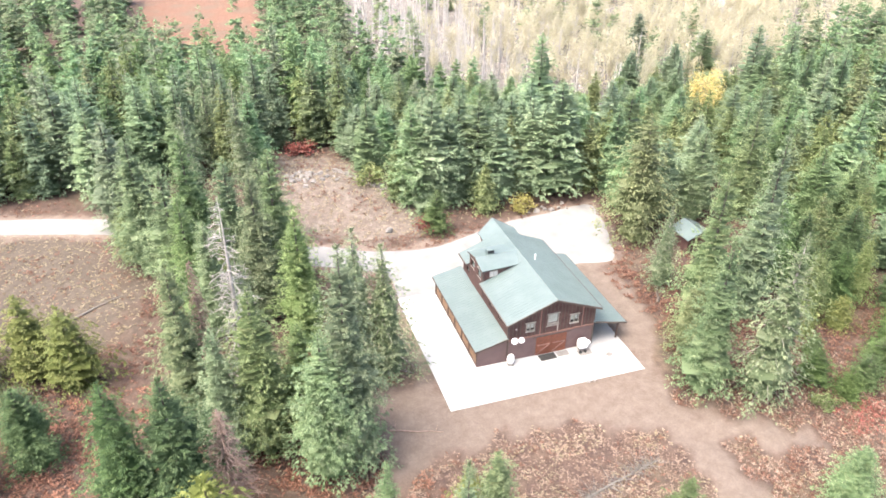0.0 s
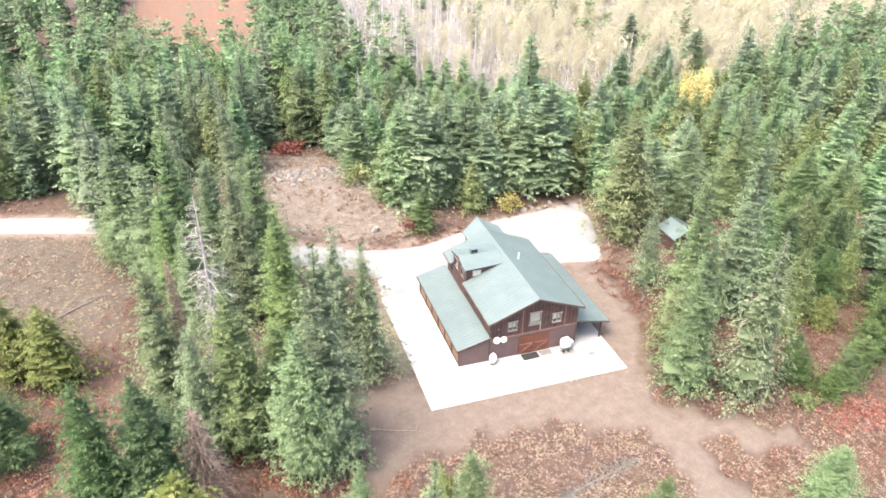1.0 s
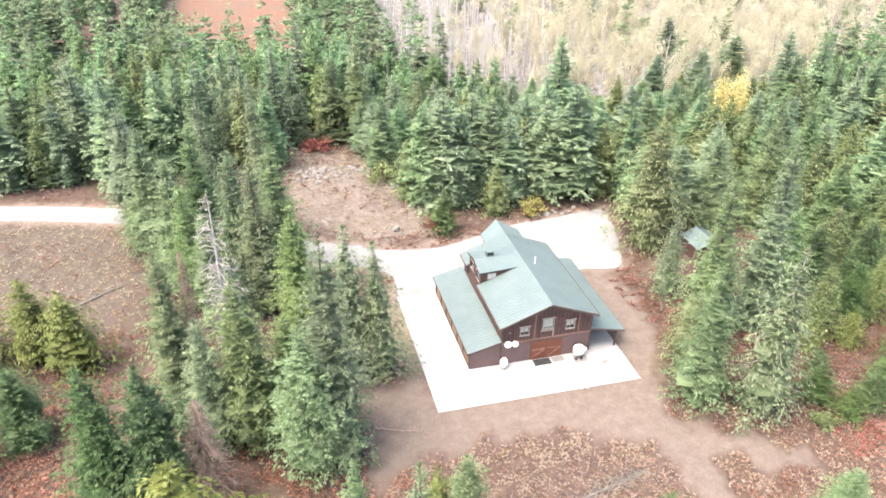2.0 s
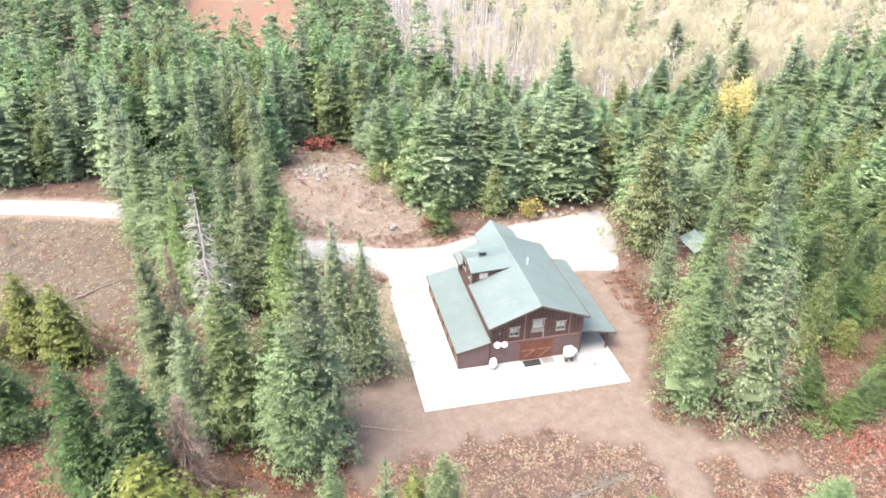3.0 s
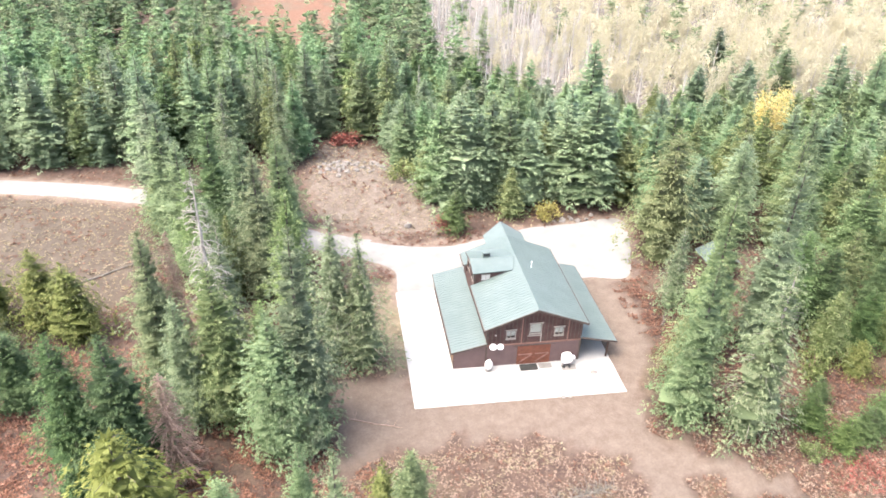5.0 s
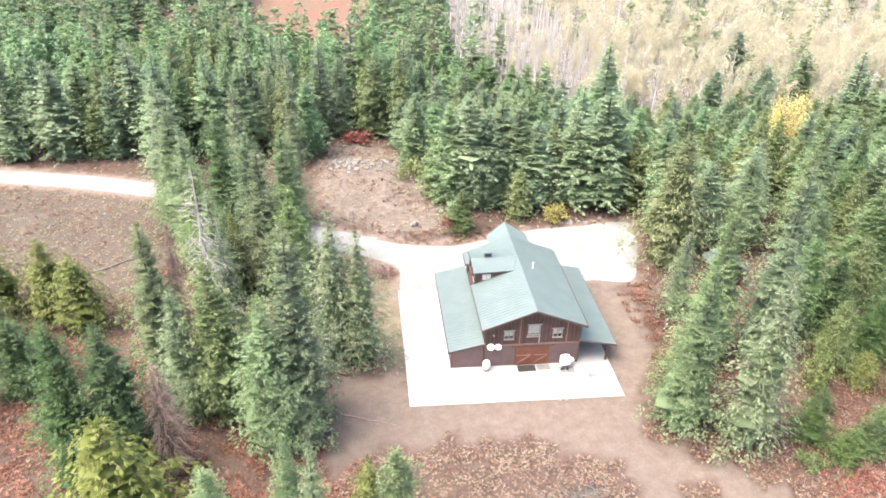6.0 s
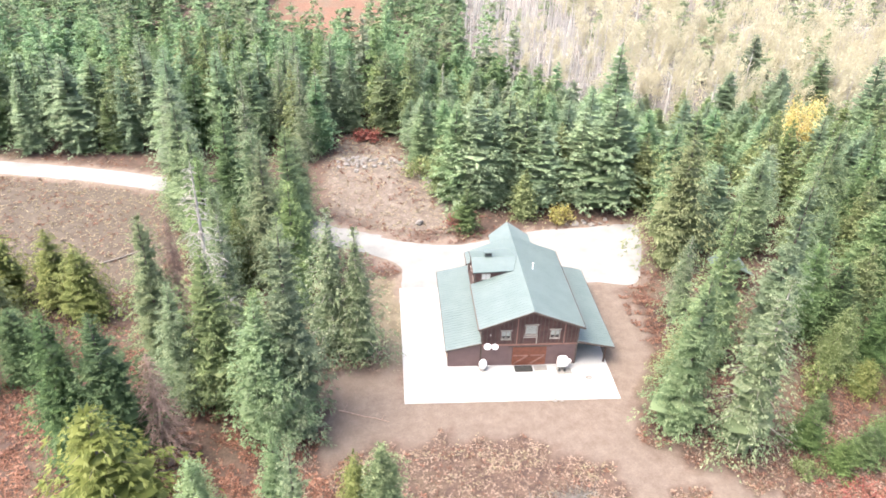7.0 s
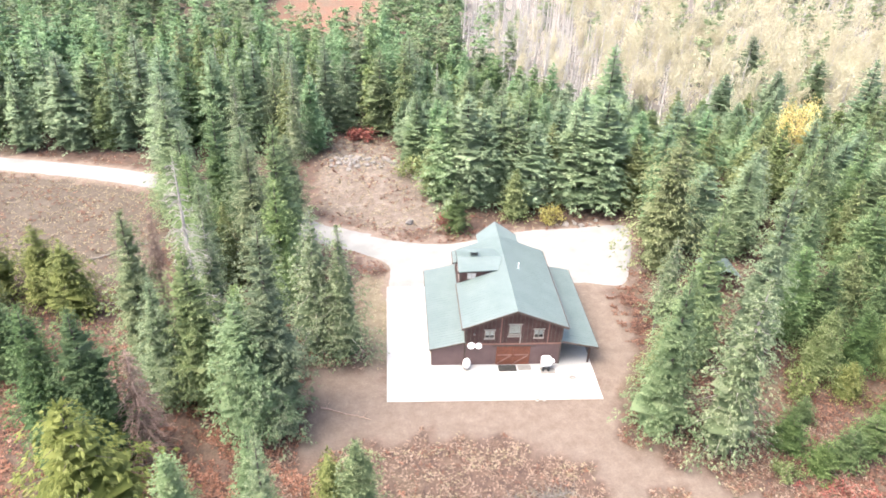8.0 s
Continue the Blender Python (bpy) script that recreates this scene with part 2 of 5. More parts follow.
def ground_z(x, y):
    x, y = np.asarray(x, float), np.asarray(y, float)
    flat = np.maximum(np.maximum(inside(SLAB, x, y), inside(YARD, x, y)), 3.0 - off_road(x, y))
    rough = step(-flat, 0.0, 5.0)
    hill = 1.5 * np.exp(-(((x + 18) / 8) ** 2 + ((y - 47) / 9) ** 2)) + 0.4 * np.exp(-(((x + 10) / 6) ** 2 + ((y - 42) / 6) ** 2))
    soft = 1 - 0.75 * step(inside(TRACK, x, y), -1.5, 1.5)
    return -0.06 + rough * (hill + soft * (0.22 * waves(x, y, 14, 3) + 0.07 * waves(x, y, 3.1, 4)))


# ---- ground ----
def spread(lo, hi, step_in, far):
    core = list(np.arange(lo, hi + 1e-6, step_in))
    a, b, s = lo, hi, step_in
    left, right = [], []
    while a > -far:
        s *= 1.22
        a, b = a - s, b + s
        left.append(a)
        right.append(b)
    return np.array(left[::-1] + core + right)


gx, gy = spread(-85, 60, 0.6, 3000), spread(-30, 75, 0.6, 3000)
GX, GY = np.meshgrid(gx, gy)
GZ = ground_z(GX, GY)
nx, ny = len(gx), len(gy)
gverts = np.stack([GX.ravel(), GY.ravel(), GZ.ravel()], 1)
ii = (np.arange(ny - 1)[:, None] * nx + np.arange(nx - 1)[None, :]).ravel()
gfaces = np.stack([ii, ii + 1, ii + nx + 1, ii + nx], 1)
gme = bpy.data.meshes.new("ground")
gme.from_pydata(gverts.tolist(), [], gfaces.tolist())
wob = 0.8 * waves(GX, GY, 5, 8) + 0.4 * waves(GX, GY, 1.7, 9)
zones = {
    "track": step(inside(TRACK, GX, GY) + wob, -0.8, 0.9),
    "field": np.maximum(step(inside(FIELD, GX, GY) + 2 * wob, -2, 3), 0.9 * step(inside(MOUND, GX, GY) + wob, -1, 2)),
    "mound": step(inside(MOUND, GX, GY) + wob, -1, 2),
    "grove": step(inside(ASPEN, GX, GY) + 2 * wob, -3, 3),
    "burn": step(inside(BURN, GX, GY) + 4 * wob, -4, 4),
    "grassy": step(inside(SLAB, GX, GY) + 4.5 + wob, 0.0, 2.5) * step(-GX, 10.0, 13.0) * step(GY, -1.0, 3.0),
    "verge": np.maximum(step(3.6 - off_road(GX, GY) + 0.6 * wob, -0.5, 0.8), step(inside(YARD, GX, GY) + 1.2 + 0.6 * wob, -0.5, 0.6)),
}
for key, val in zones.items():
    at = gme.attributes.new(key, "FLOAT", "POINT")
    at.data.foreach_set("value", np.ascontiguousarray(val.ravel(), dtype=np.float32))
gme.polygons.foreach_set("use_smooth", [True] * len(gme.polygons))
M_GROUND, t, b = nodes_of("forest_floor")


def zone(key):
    a = t.nodes.new("ShaderNodeAttribute")
    a.attribute_name = key
    return a.outputs["Fac"]


n_big, n_mid, n_fine = noise_node(t, 0.11, 5), noise_node(t, 0.9, 6, rough=0.7), noise_node(t, 7.0, 5, rough=0.75)
two = calc(t, "ADD", calc(t, "MULTIPLY", n_mid, 0.5), calc(t, "MULTIPLY", n_fine, 0.5))
litter = ramp(t, two, ((0.34, (0.029, 0.018, 0.015)), (0.48, (0.065, 0.040, 0.031)), (0.62, (0.125, 0.082, 0.061))))
moss = ramp(t, n_fine, ((0.35, (0.070, 0.066, 0.037)), (0.65, (0.164, 0.143, 0.090))))
litter = mix(t, calc(t, "MULTIPLY", calc(t, "SUBTRACT", n_big, 0.5, True), 2.2, True), litter, moss)
dirt = ramp(t, two, ((0.32, (0.086, 0.064, 0.050)), (0.50, (0.126, 0.097, 0.078)), (0.68, (0.174, 0.138, 0.113))))
field = ramp(t, two, ((0.33, (0.041, 0.031, 0.023)), (0.50, (0.074, 0.057, 0.043)), (0.66, (0.132, 0.109, 0.085))))
burn = ramp(t, two, ((0.34, (0.080, 0.038, 0.023)), (0.5, (0.142, 0.072, 0.045)), (0.64, (0.210, 0.122, 0.084))))
burn = mix(t, calc(t, "MULTIPLY", calc(t, "SUBTRACT", n_big, 0.47, True), 4.0, True), burn, (0.105, 0.086, 0.058))
verge = ramp(t, two, ((0.32, (0.105, 0.074, 0.058)), (0.66, (0.205, 0.160, 0.131))))
col = mix(t, zone("field"), litter, field)
grassy = ramp(t, two, ((0.33, (0.090, 0.074, 0.045)), (0.50, (0.148, 0.123, 0.082)), (0.66, (0.230, 0.193, 0.139))))
col = mix(t, zone("grassy"), col, grassy)
mound = ramp(t, two, ((0.36, (0.070, 0.052, 0.040)), (0.50, (0.122, 0.096, 0.078)), (0.62, (0.21, 0.180, 0.156))))
col = mix(t, zone("mound"), col, mound)
grove = ramp(t, two, ((0.33, (0.079, 0.069, 0.060)), (0.50, (0.144, 0.128, 0.114)), (0.66, (0.223, 0.205, 0.184))))
col = mix(t, zone("grove"), col, grove)
col = mix(t, zone("burn"), col, burn)
col = mix(t, zone("verge"), col, verge)
col = mix(t, zone("track"), col, dirt)
t.links.new(col, b.inputs["Base Color"])
b.inputs["Roughness"].default_value = 0.95
bump(t, b, two, 0.6, 0.15)
gme.materials.append(M_GROUND)
tagged(new("ground", gme), "brown forest floor with leaf litter and bare dirt track", "ground", kind="structure")

# concrete apron round the house
bm = bmesh.new()
slab_poly(bm, [(x, y, 0.0) for x, y in SLAB], 0.16)
bmesh.ops.bevel(bm, geom=[e for e in bm.edges if all(abs(v.co.z) < 1e-6 for v in e.verts)], offset=0.02, segments=1, affect="EDGES")
tagged(part("pavement", bm, M_CONCRETE), "bright white concrete apron around the barn house", "pavement", kind="structure")


def smooth_outline(pts, k, closed=True, jitter=0.0, seed=1):
    r, out, n = random.Random(seed), [], len(pts)
    for i in range(n if closed else n - 1):
        p = [Vector((*pts[(i + j) % n if closed else min(max(i + j, 0), n - 1)], 0)) for j in (-1, 0, 1, 2)]
        for s in range(k):
            u = s / k
            q = 0.5 * (2 * p[1] + (p[2] - p[0]) * u + (2 * p[0] - 5 * p[1] + 4 * p[2] - p[3]) * u * u + (3 * p[1] - p[0] - 3 * p[2] + p[3]) * u ** 3)
            out.append((q.x + r.uniform(-jitter, jitter), q.y + r.uniform(-jitter, jitter)))
    return out


bm = bmesh.new()
vs = [bm.verts.new((x, y, -0.012)) for x, y in smooth_outline(YARD, 10, True, 0.05)]
es = [bm.edges.new((vs[i], vs[(i + 1) % len(vs)])) for i in range(len(vs))]
bmesh.ops.triangle_fill(bm, edges=es, use_beauty=True)
bmesh.ops.recalc_face_normals(bm, faces=bm.faces[:])
if sum(f.normal.z for f in bm.faces) < 0:
    bmesh.ops.reverse_faces(bm, faces=bm.faces[:])
tagged(part("gravel_yard", bm, M_GRAVEL), "white crushed gravel yard behind the barn house", "gravel yard", kind="structure")

bm = bmesh.new()
line = smooth_outline(ROAD, 12, False)
prev, rr = None, random.Random(4)
for i, (x, y) in enumerate(line):
    d = (Vector(line[min(i + 1, len(line) - 1)]) - Vector(line[max(i - 1, 0)])).normalized()
    nrm = Vector((-d.y, d.x))
    w = 2.25 + rr.uniform(-0.12, 0.12)
    row = [bm.verts.new((x + nrm.x * w * s, y + nrm.y * w * s, -0.008 - 0.03 * (abs(s) > 0.9))) for s in (1, 0.45, -0.45, -1)]
    if prev:
        for a in range(3):
            bm.faces.new((prev[a], prev[a + 1], row[a + 1], row[a]))
    prev = row
bmesh.ops.recalc_face_normals(bm, faces=bm.faces[:])
if sum(f.normal.z for f in bm.faces) < 0:
    bmesh.ops.reverse_faces(bm, faces=bm.faces[:])
tagged(part("road", bm, M_GRAVEL), "narrow white gravel driveway through the woods", "road", kind="structure")


# ---- barn house ----
RIDGE, EAVE, HALF, SLOPE = 7.36, 5.24, 5.46, (7.36 - 5.24) / 5.46
WALL_X, FRONT, BACK = 5.03, 0.61, 14.7
house = thing("barn_house", "red-brown barn house with green metal roofs on white concrete", "house", at=(0, 7, 0))
HOME = Matrix.Translation((0, -7, 0))


def hpart(name, bm, mat, label="", parent=None, smooth=False):
    """A part of the house, given in the world's own coordinates."""
    bmesh.ops.transform(bm, matrix=HOME, verts=bm.verts[:])
    return part(name, bm, mat, parent or house, label, smooth)


def wall(bm, u0, u1, top, holes, d0, d1, along="x", z0=0.0):
    """A wall along x or y from u0 to u1, under the line top(u), with openings through it."""
    us = sorted({u0, u1, *[h[i] for h in holes for i in (0, 1)], *([0.0] if along == "x" and u0 < 0 < u1 else [])})
    for a, b in zip(us[:-1], us[1:]):
        mid = (a + b) / 2
        cuts = sorted((h[2], h[3]) for h in holes if h[0] < mid < h[1])
        z = z0
        for lo, hi in cuts + [(None, None)]:
            ta, tb = (top(a), top(b)) if lo is None else (lo, lo)
            if max(ta, tb) > z + 1e-4:
                q = [(a, d0, z), (b, d0, z), (b, d0, tb), (a, d0, ta), (a, d1, z), (b, d1, z), (b, d1, tb), (a, d1, ta)]
                if along == "y":
                    q = [(y, x, zz) for x, y, zz in q]
                v = [bm.verts.new(p) for p in q]
                for f in ((0, 1, 2, 3), (7, 6, 5, 4), (0, 4, 5, 1), (1, 5, 6, 2), (2, 6, 7, 3), (3, 7, 4, 0)):
                    bm.faces.new([v[i] for i in f])
            z = hi
    bmesh.ops.recalc_face_normals(bm, faces=bm.faces[:])
    return bm


def gable(x):
    return RIDGE - SLOPE * abs(x) - 0.16


BAND = 2.74
WINDOWS = [(-2.98, -2.10, 3.55, 4.52), (-0.50, 0.62, 4.02, 5.18), (2.14, 3.02, 3.58, 4.56)]
DOORWAY = (-1.72, 1.88, 0.0, 2.46)
# upper and lower front walls
hpart("wall", wall(bmesh.new(), -WALL_X, WALL_X, gable, WINDOWS, FRONT, FRONT + 0.18, z0=BAND), M_SIDING)
hpart("wall", wall(bmesh.new(), -WALL_X, WALL_X, lambda x: BAND, [DOORWAY], FRONT + 0.01, FRONT + 0.19), M_WAINSCOT, "mauve-brown lower wall panels")
hpart("wall", wall(bmesh.new(), -WALL_X, WALL_X, gable, [(-1.5, 1.5, 0, 2.4)], BACK - 0.18, BACK), M_SIDING)
for sx in (-1, 1):
    hs = [(y, y + 0.9, 3.7, 4.5) for y in (2.6, 5.2, 12.6)] if sx < 0 else [(y, y + 0.9, 3.7, 4.5) for y in (3, 7, 11)]
    hpart("wall", wall(bmesh.new(), FRONT + 0.19, BACK - 0.19, lambda u: EAVE - 0.02, hs, sx * WALL_X, sx * (WALL_X - 0.18), "y"), M_SIDING)
    for h in hs:
        hpart("window_pane", box((sx * 4.93 - 0.02, h[0], h[2]), (sx * 4.93 + 0.02, h[1], h[3])), M_GLASS)
hpart("floor", box((-WALL_X + 0.2, FRONT + 0.2, 0.004), (WALL_X - 0.2, BACK - 0.2, 0.05)), M_DARKROOM)
hpart("loft_floor", box((-WALL_X + 0.2, FRONT + 0.2, 2.65), (WALL_X - 0.2, BACK - 0.2, 2.80)), M_DARKROOM)

# battens on the upper gable, and light vertical trims
bm = bmesh.new()
x = -WALL_X + 0.12
while x < WALL_X:
    for a, b in [(BAND + 0.1, gable(x) - 0.06)]:
        spans = [(a, b)]
        for w in WINDOWS:
            if w[0] - 0.16 < x < w[1] + 0.16:
                spans = [(a, w[2] - 0.2), (w[3] + 0.25, b)]
        for p, q in spans:
            if q - p > 0.1:
                add_box(bm, (x - 0.028, FRONT - 0.03, p), (x + 0.028, FRONT + 0.005, q))
    x += 0.42
hpart("batten", bm, M_TRIM)
for x in (-1.38, 3.58):
    hpart("trim_board", box((x - 0.06, FRONT - 0.05, BAND + 0.1), (x + 0.06, FRONT + 0.004, gable(x) - 0.1), 0.008), M_BRACE, "tan vertical trim board")
hpart("band_board", box((-WALL_X - 0.02, FRONT - 0.07, BAND - 0.09), (WALL_X + 0.03, FRONT + 0.004, BAND + 0.09), 0.015), M_BRACE, "pale tan horizontal band board")
for sx in (-1, 1):
    hpart("corner_board", box((sx * WALL_X - 0.09, FRONT - 0.035, 0.0), (sx * WALL_X + 0.09, FRONT + 0.12, EAVE - 0.1), 0.01), M_TRIM)


def window(w, shelf=False):
    x0, x1, z0, z1 = w
    fr = bmesh.new()
    f = 0.08
    add_box(fr, (x0 - f, FRONT - 0.06, z0 - f), (x0, FRONT + 0.1, z1))
    add_box(fr, (x1, FRONT - 0.06, z0 - f), (x1 + f, FRONT + 0.1, z1))
    add_box(fr, (x0, FRONT - 0.06, z0 - f), (x1, FRONT + 0.1, z0))
    win = hpart("window", fr, M_FRAME, "pale-trimmed window")

    def sub(name, bm, mat):
        bmesh.ops.transform(bm, matrix=HOME, verts=bm.verts[:])
        return part(name, bm, mat, win)
    sub("window_head", box((x0 - 0.18, FRONT - 0.10, z1), (x1 + 0.18, FRONT + 0.1, z1 + 0.12), 0.015), M_FRAME)
    sub("window_sill", box((x0 - 0.13, FRONT - 0.12, z0 - f - 0.06), (x1 + 0.13, FRONT + 0.05, z0 - f), 0.01), M_FRAME)
    mx = (x0 + x1) / 2
    if not shelf:
        sub("mullion", box((mx - 0.04, FRONT - 0.02, z0), (mx + 0.04, FRONT + 0.1, z1)), M_FRAME)
    for a, b in ([(x0, x1)] if shelf else [(x0, mx - 0.04), (mx + 0.04, x1)]):
        sub("pane", box((a, FRONT + 0.05, z0), (b, FRONT + 0.065, z1)), M_GLASS).visible_shadow = False
    # added white sheet behind the glass, standing in for reflected sky
    sub("blind", box((x0 + 0.01, FRONT + 0.12, z0 + 0.25 * (z1 - z0) * (0 if shelf else 1)), (x1 - 0.01, FRONT + 0.135, z1 - 0.01)), M_SKY_PALE)


window(WINDOWS[0])
window(WINDOWS[1], True)
window(WINDOWS[2])
# loft hatch under the middle window
hpart("loft_hatch", box((-0.62, FRONT - 0.035, BAND + 0.1), (0.68, FRONT + 0.004, 3.72), 0.01), M_SIDING)
hb = bmesh.new()
for lo, hi in (((-0.72, FRONT - 0.06, 3.62), (0.78, FRONT - 0.004, 3.74)), ((0.62, FRONT - 0.055, BAND + 0.1), (0.74, FRONT - 0.004, 3.62))):
    add_box(hb, lo, hi)
hpart("hatch_frame", hb, M_FRAME)
hpart("wall_lamp", add_tube(bmesh.new(), (-4.15, FRONT, 4.05), (-4.15, FRONT - 0.16, 4.05), 0.10, 0.07), M_FRAME, "small round wall lamp", smooth=True)

# double doors with slanting braces
for x0, x1 in ((-1.70, 0.07), (0.09, 1.86)):
    leaf = hpart("door", box((x0, FRONT - 0.05, 0.03), (x1, FRONT - 0.005, 2.44), 0.008), M_DOOR, "russet board door leaf with a slanting brace")
    bb = bmesh.new()
    for lo, hi in (((x0, 0.03), (x0 + 0.13, 2.44)), ((x1 - 0.13, 0.03), (x1, 2.44)), ((x0 + 0.13, 0.03), (x1 - 0.13, 0.17)),
                   ((x0 + 0.13, 2.30), (x1 - 0.13, 2.44))):
        add_box(bb, (lo[0], FRONT - 0.085, lo[1]), (hi[0], FRONT - 0.045, hi[1]))
    bmesh.ops.transform(bb, matrix=HOME, verts=bb.verts[:])
    part("door_frame", bb, M_DOOR, leaf)
    db = bmesh.new()
    add_box(db, (x0 + 0.13, FRONT - 0.09, 1.22), (x1 - 0.13, FRONT - 0.045, 1.36))
    p, q = Vector((x0 + 0.2, FRONT - 0.07, 0.2)), Vector((x1 - 0.16, FRONT - 0.07, 1.24))
    ang = math.atan2(q.z - p.z, q.x - p.x)
    add_box(db, (-(q - p).length / 2, -0.02, -0.07), ((q - p).length / 2, 0.02, 0.07), 0, Matrix.Translation((p + q) / 2) @ Matrix.Rotation(-ang, 4, "Y"))
    bmesh.ops.transform(db, matrix=HOME, verts=db.verts[:])
    part("brace", db, M_BRACE, leaf, "tan wooden brace")
hpart("door_track", box((-2.2, FRONT - 0.12, 2.47), (2.36, FRONT - 0.02, 2.56), 0.01), M_TRIM)


def roof_plane(name, corners, label="", seam=0.42, thick=0.14, ribs=True):
    """A metal roof slope: corners run eave-front, eave-back, top-back, top-front; seams run from top to eave."""
    c = [Vector(p) for p in corners]
    bm = slab_poly(bmesh.new(), c, thick)
    ob = hpart(name, bm, M_ROOF, label)
    if not ribs:
        return ob
    rb = bmesh.new()
    n = (c[1] - c[0]).cross(c[3] - c[0]).normalized()
    if n.z < 0:
        n = -n
    run = (c[1] - c[0]).length
    k = max(2, int(run / seam))
    for i in range(k + 1):
        s = i / k
        a, b = c[0].lerp(c[1], s), c[3].lerp(c[2], s)
        e = (c[1] - c[0]).normalized() * 0.022
        q = [a - e, a + e, b + e, b - e]
        v = [rb.verts.new(p - n * 0.01) for p in q] + [rb.verts.new(p + n * 0.022) for p in q]
        for f in ((4, 5, 6, 7), (0, 1, 5, 4), (1, 2, 6, 5), (2, 3, 7, 6), (3, 0, 4, 7)):
            rb.faces.new([v[j] for j in f])
    bmesh.ops.recalc_face_normals(rb, faces=rb.faces[:])
    bmesh.ops.transform(rb, matrix=HOME, verts=rb.verts[:])
    part("roof_seam", rb, M_ROOF, ob)
    return ob


def fascia(p, q, h=0.22, t=0.05, mat=None):
    p, q = Vector(p), Vector(q)
    d = (q - p).normalized()
    side = d.cross(Vector((0, 0, 1))).normalized() * t
    bm = bmesh.new()
    up = Vector((0, 0, 0.02))
    v = [bm.verts.new(x) for x in (p - side + up, q - side + up, q + side + up, p + side + up,
                                   p - side - Vector((0, 0, h)), q - side - Vector((0, 0, h)), q + side - Vector((0, 0, h)), p + side - Vector((0, 0, h)))]
    for f in ((0, 1, 2, 3), (7, 6, 5, 4), (0, 4, 5, 1), (1, 5, 6, 2), (2, 6, 7, 3), (3, 7, 4, 0)):
        bm.faces.new([v[i] for i in f])
    bmesh.ops.recalc_face_normals(bm, faces=bm.faces[:])
    return hpart("fascia", bm, mat or M_TRIM)


RB = 15.1                                            # back end of the main roof
for sx in (-1, 1):
    fascia((sx * (HALF + 0.02), -0.05, EAVE - 0.02), (0, -0.05, RIDGE - 0.02))
    # the left slope is cut back where the dormer stands
    for ya, yb, xe in (((0, RB, HALF),) if sx > 0 else ((0, 8.2, HALF), (8.2, 12.5, 4.9), (12.5, RB, HALF))):
        ze = RIDGE - SLOPE * xe
        roof_plane("roof", [(sx * xe, ya, ze), (sx * xe, yb, ze), (0, yb, RIDGE), (0, ya, RIDGE)], "pale green standing-seam metal roof")
        if xe == HALF:
            fascia((sx * (HALF + 0.05), ya, EAVE - 0.03), (sx * (HALF + 0.05), yb, EAVE - 0.03), 0.16)
    # hay hood: the ridge runs on to a point
    hw, zh = 2.4, RIDGE - SLOPE * 2.4
    hood = bmesh.new()
    slab_poly(hood, [(sx * hw, RB - 0.02, zh + 0.012), (sx * hw, 17.0, zh + 0.012), (0, 18.6, RIDGE + 0.012), (0, RB - 0.02, RIDGE + 0.012)], 0.13)
    hpart("hood_roof", hood, M_ROOF)
    fascia((sx * hw, 17.02, zh), (0, 18.63, RIDGE), 0.2)
    # lean-to roofs
    xo = -8.72 if sx < 0 else 9.08
    zi, zo = 3.14, 2.27
    roof_plane("lean_to_roof", [(xo, 0.42, zo), (xo, 15.45, zo), (sx * (WALL_X + 0.012), 15.45, zi), (sx * (WALL_X + 0.012), 0.42, zi)], "green metal lean-to roof", 0.42, 0.10)
    fascia((xo, 0.40, zo - 0.01), (sx * (WALL_X + 0.1), 0.40, zi - 0.01), 0.18, 0.04)
    fascia((xo + sx * 0.02, 0.42, zo - 0.02), (xo + sx * 0.02, 15.45, zo - 0.02), 0.14, 0.03, M_POST)
rc = bmesh.new()
for sx in (-1, 1):
    q = [(0, -0.02, RIDGE + 0.05), (0, 18.4, RIDGE + 0.05), (sx * 0.2, 18.3, RIDGE - 0.2 * SLOPE + 0.04), (sx * 0.2, -0.02, RIDGE - 0.2 * SLOPE + 0.04)]
    rc.faces.new([rc.verts.new(p) for p in q])
bmesh.ops.recalc_face_normals(rc, faces=rc.faces[:])
hpart("ridge_cap", rc, M_ROOF, "pale metal ridge cap")
for k in (-4.4, -2.2, 0.0, 2.2, 4.4):
    zb = RIDGE - SLOPE * abs(k) - 0.17
    hpart("roof_bracket", box((k - 0.09, FRONT - 0.52, zb - 0.16), (k + 0.09, FRONT, zb), 0.01), M_TRIM)
for sx in (-1, 1):
    hpart("hood_strut", add_tube(bmesh.new(), (sx * 2.2, 14.7, 4.9), (sx * 2.2, 16.8, 6.25), 0.07, 0.07, 6), M_POST)

# enclosed lean-to: end walls and stall bays down the side
LX = -8.42


def lean(x):
    return 3.14 - (abs(x) - WALL_X) * (3.14 - 2.27) / 3.69 - 0.115


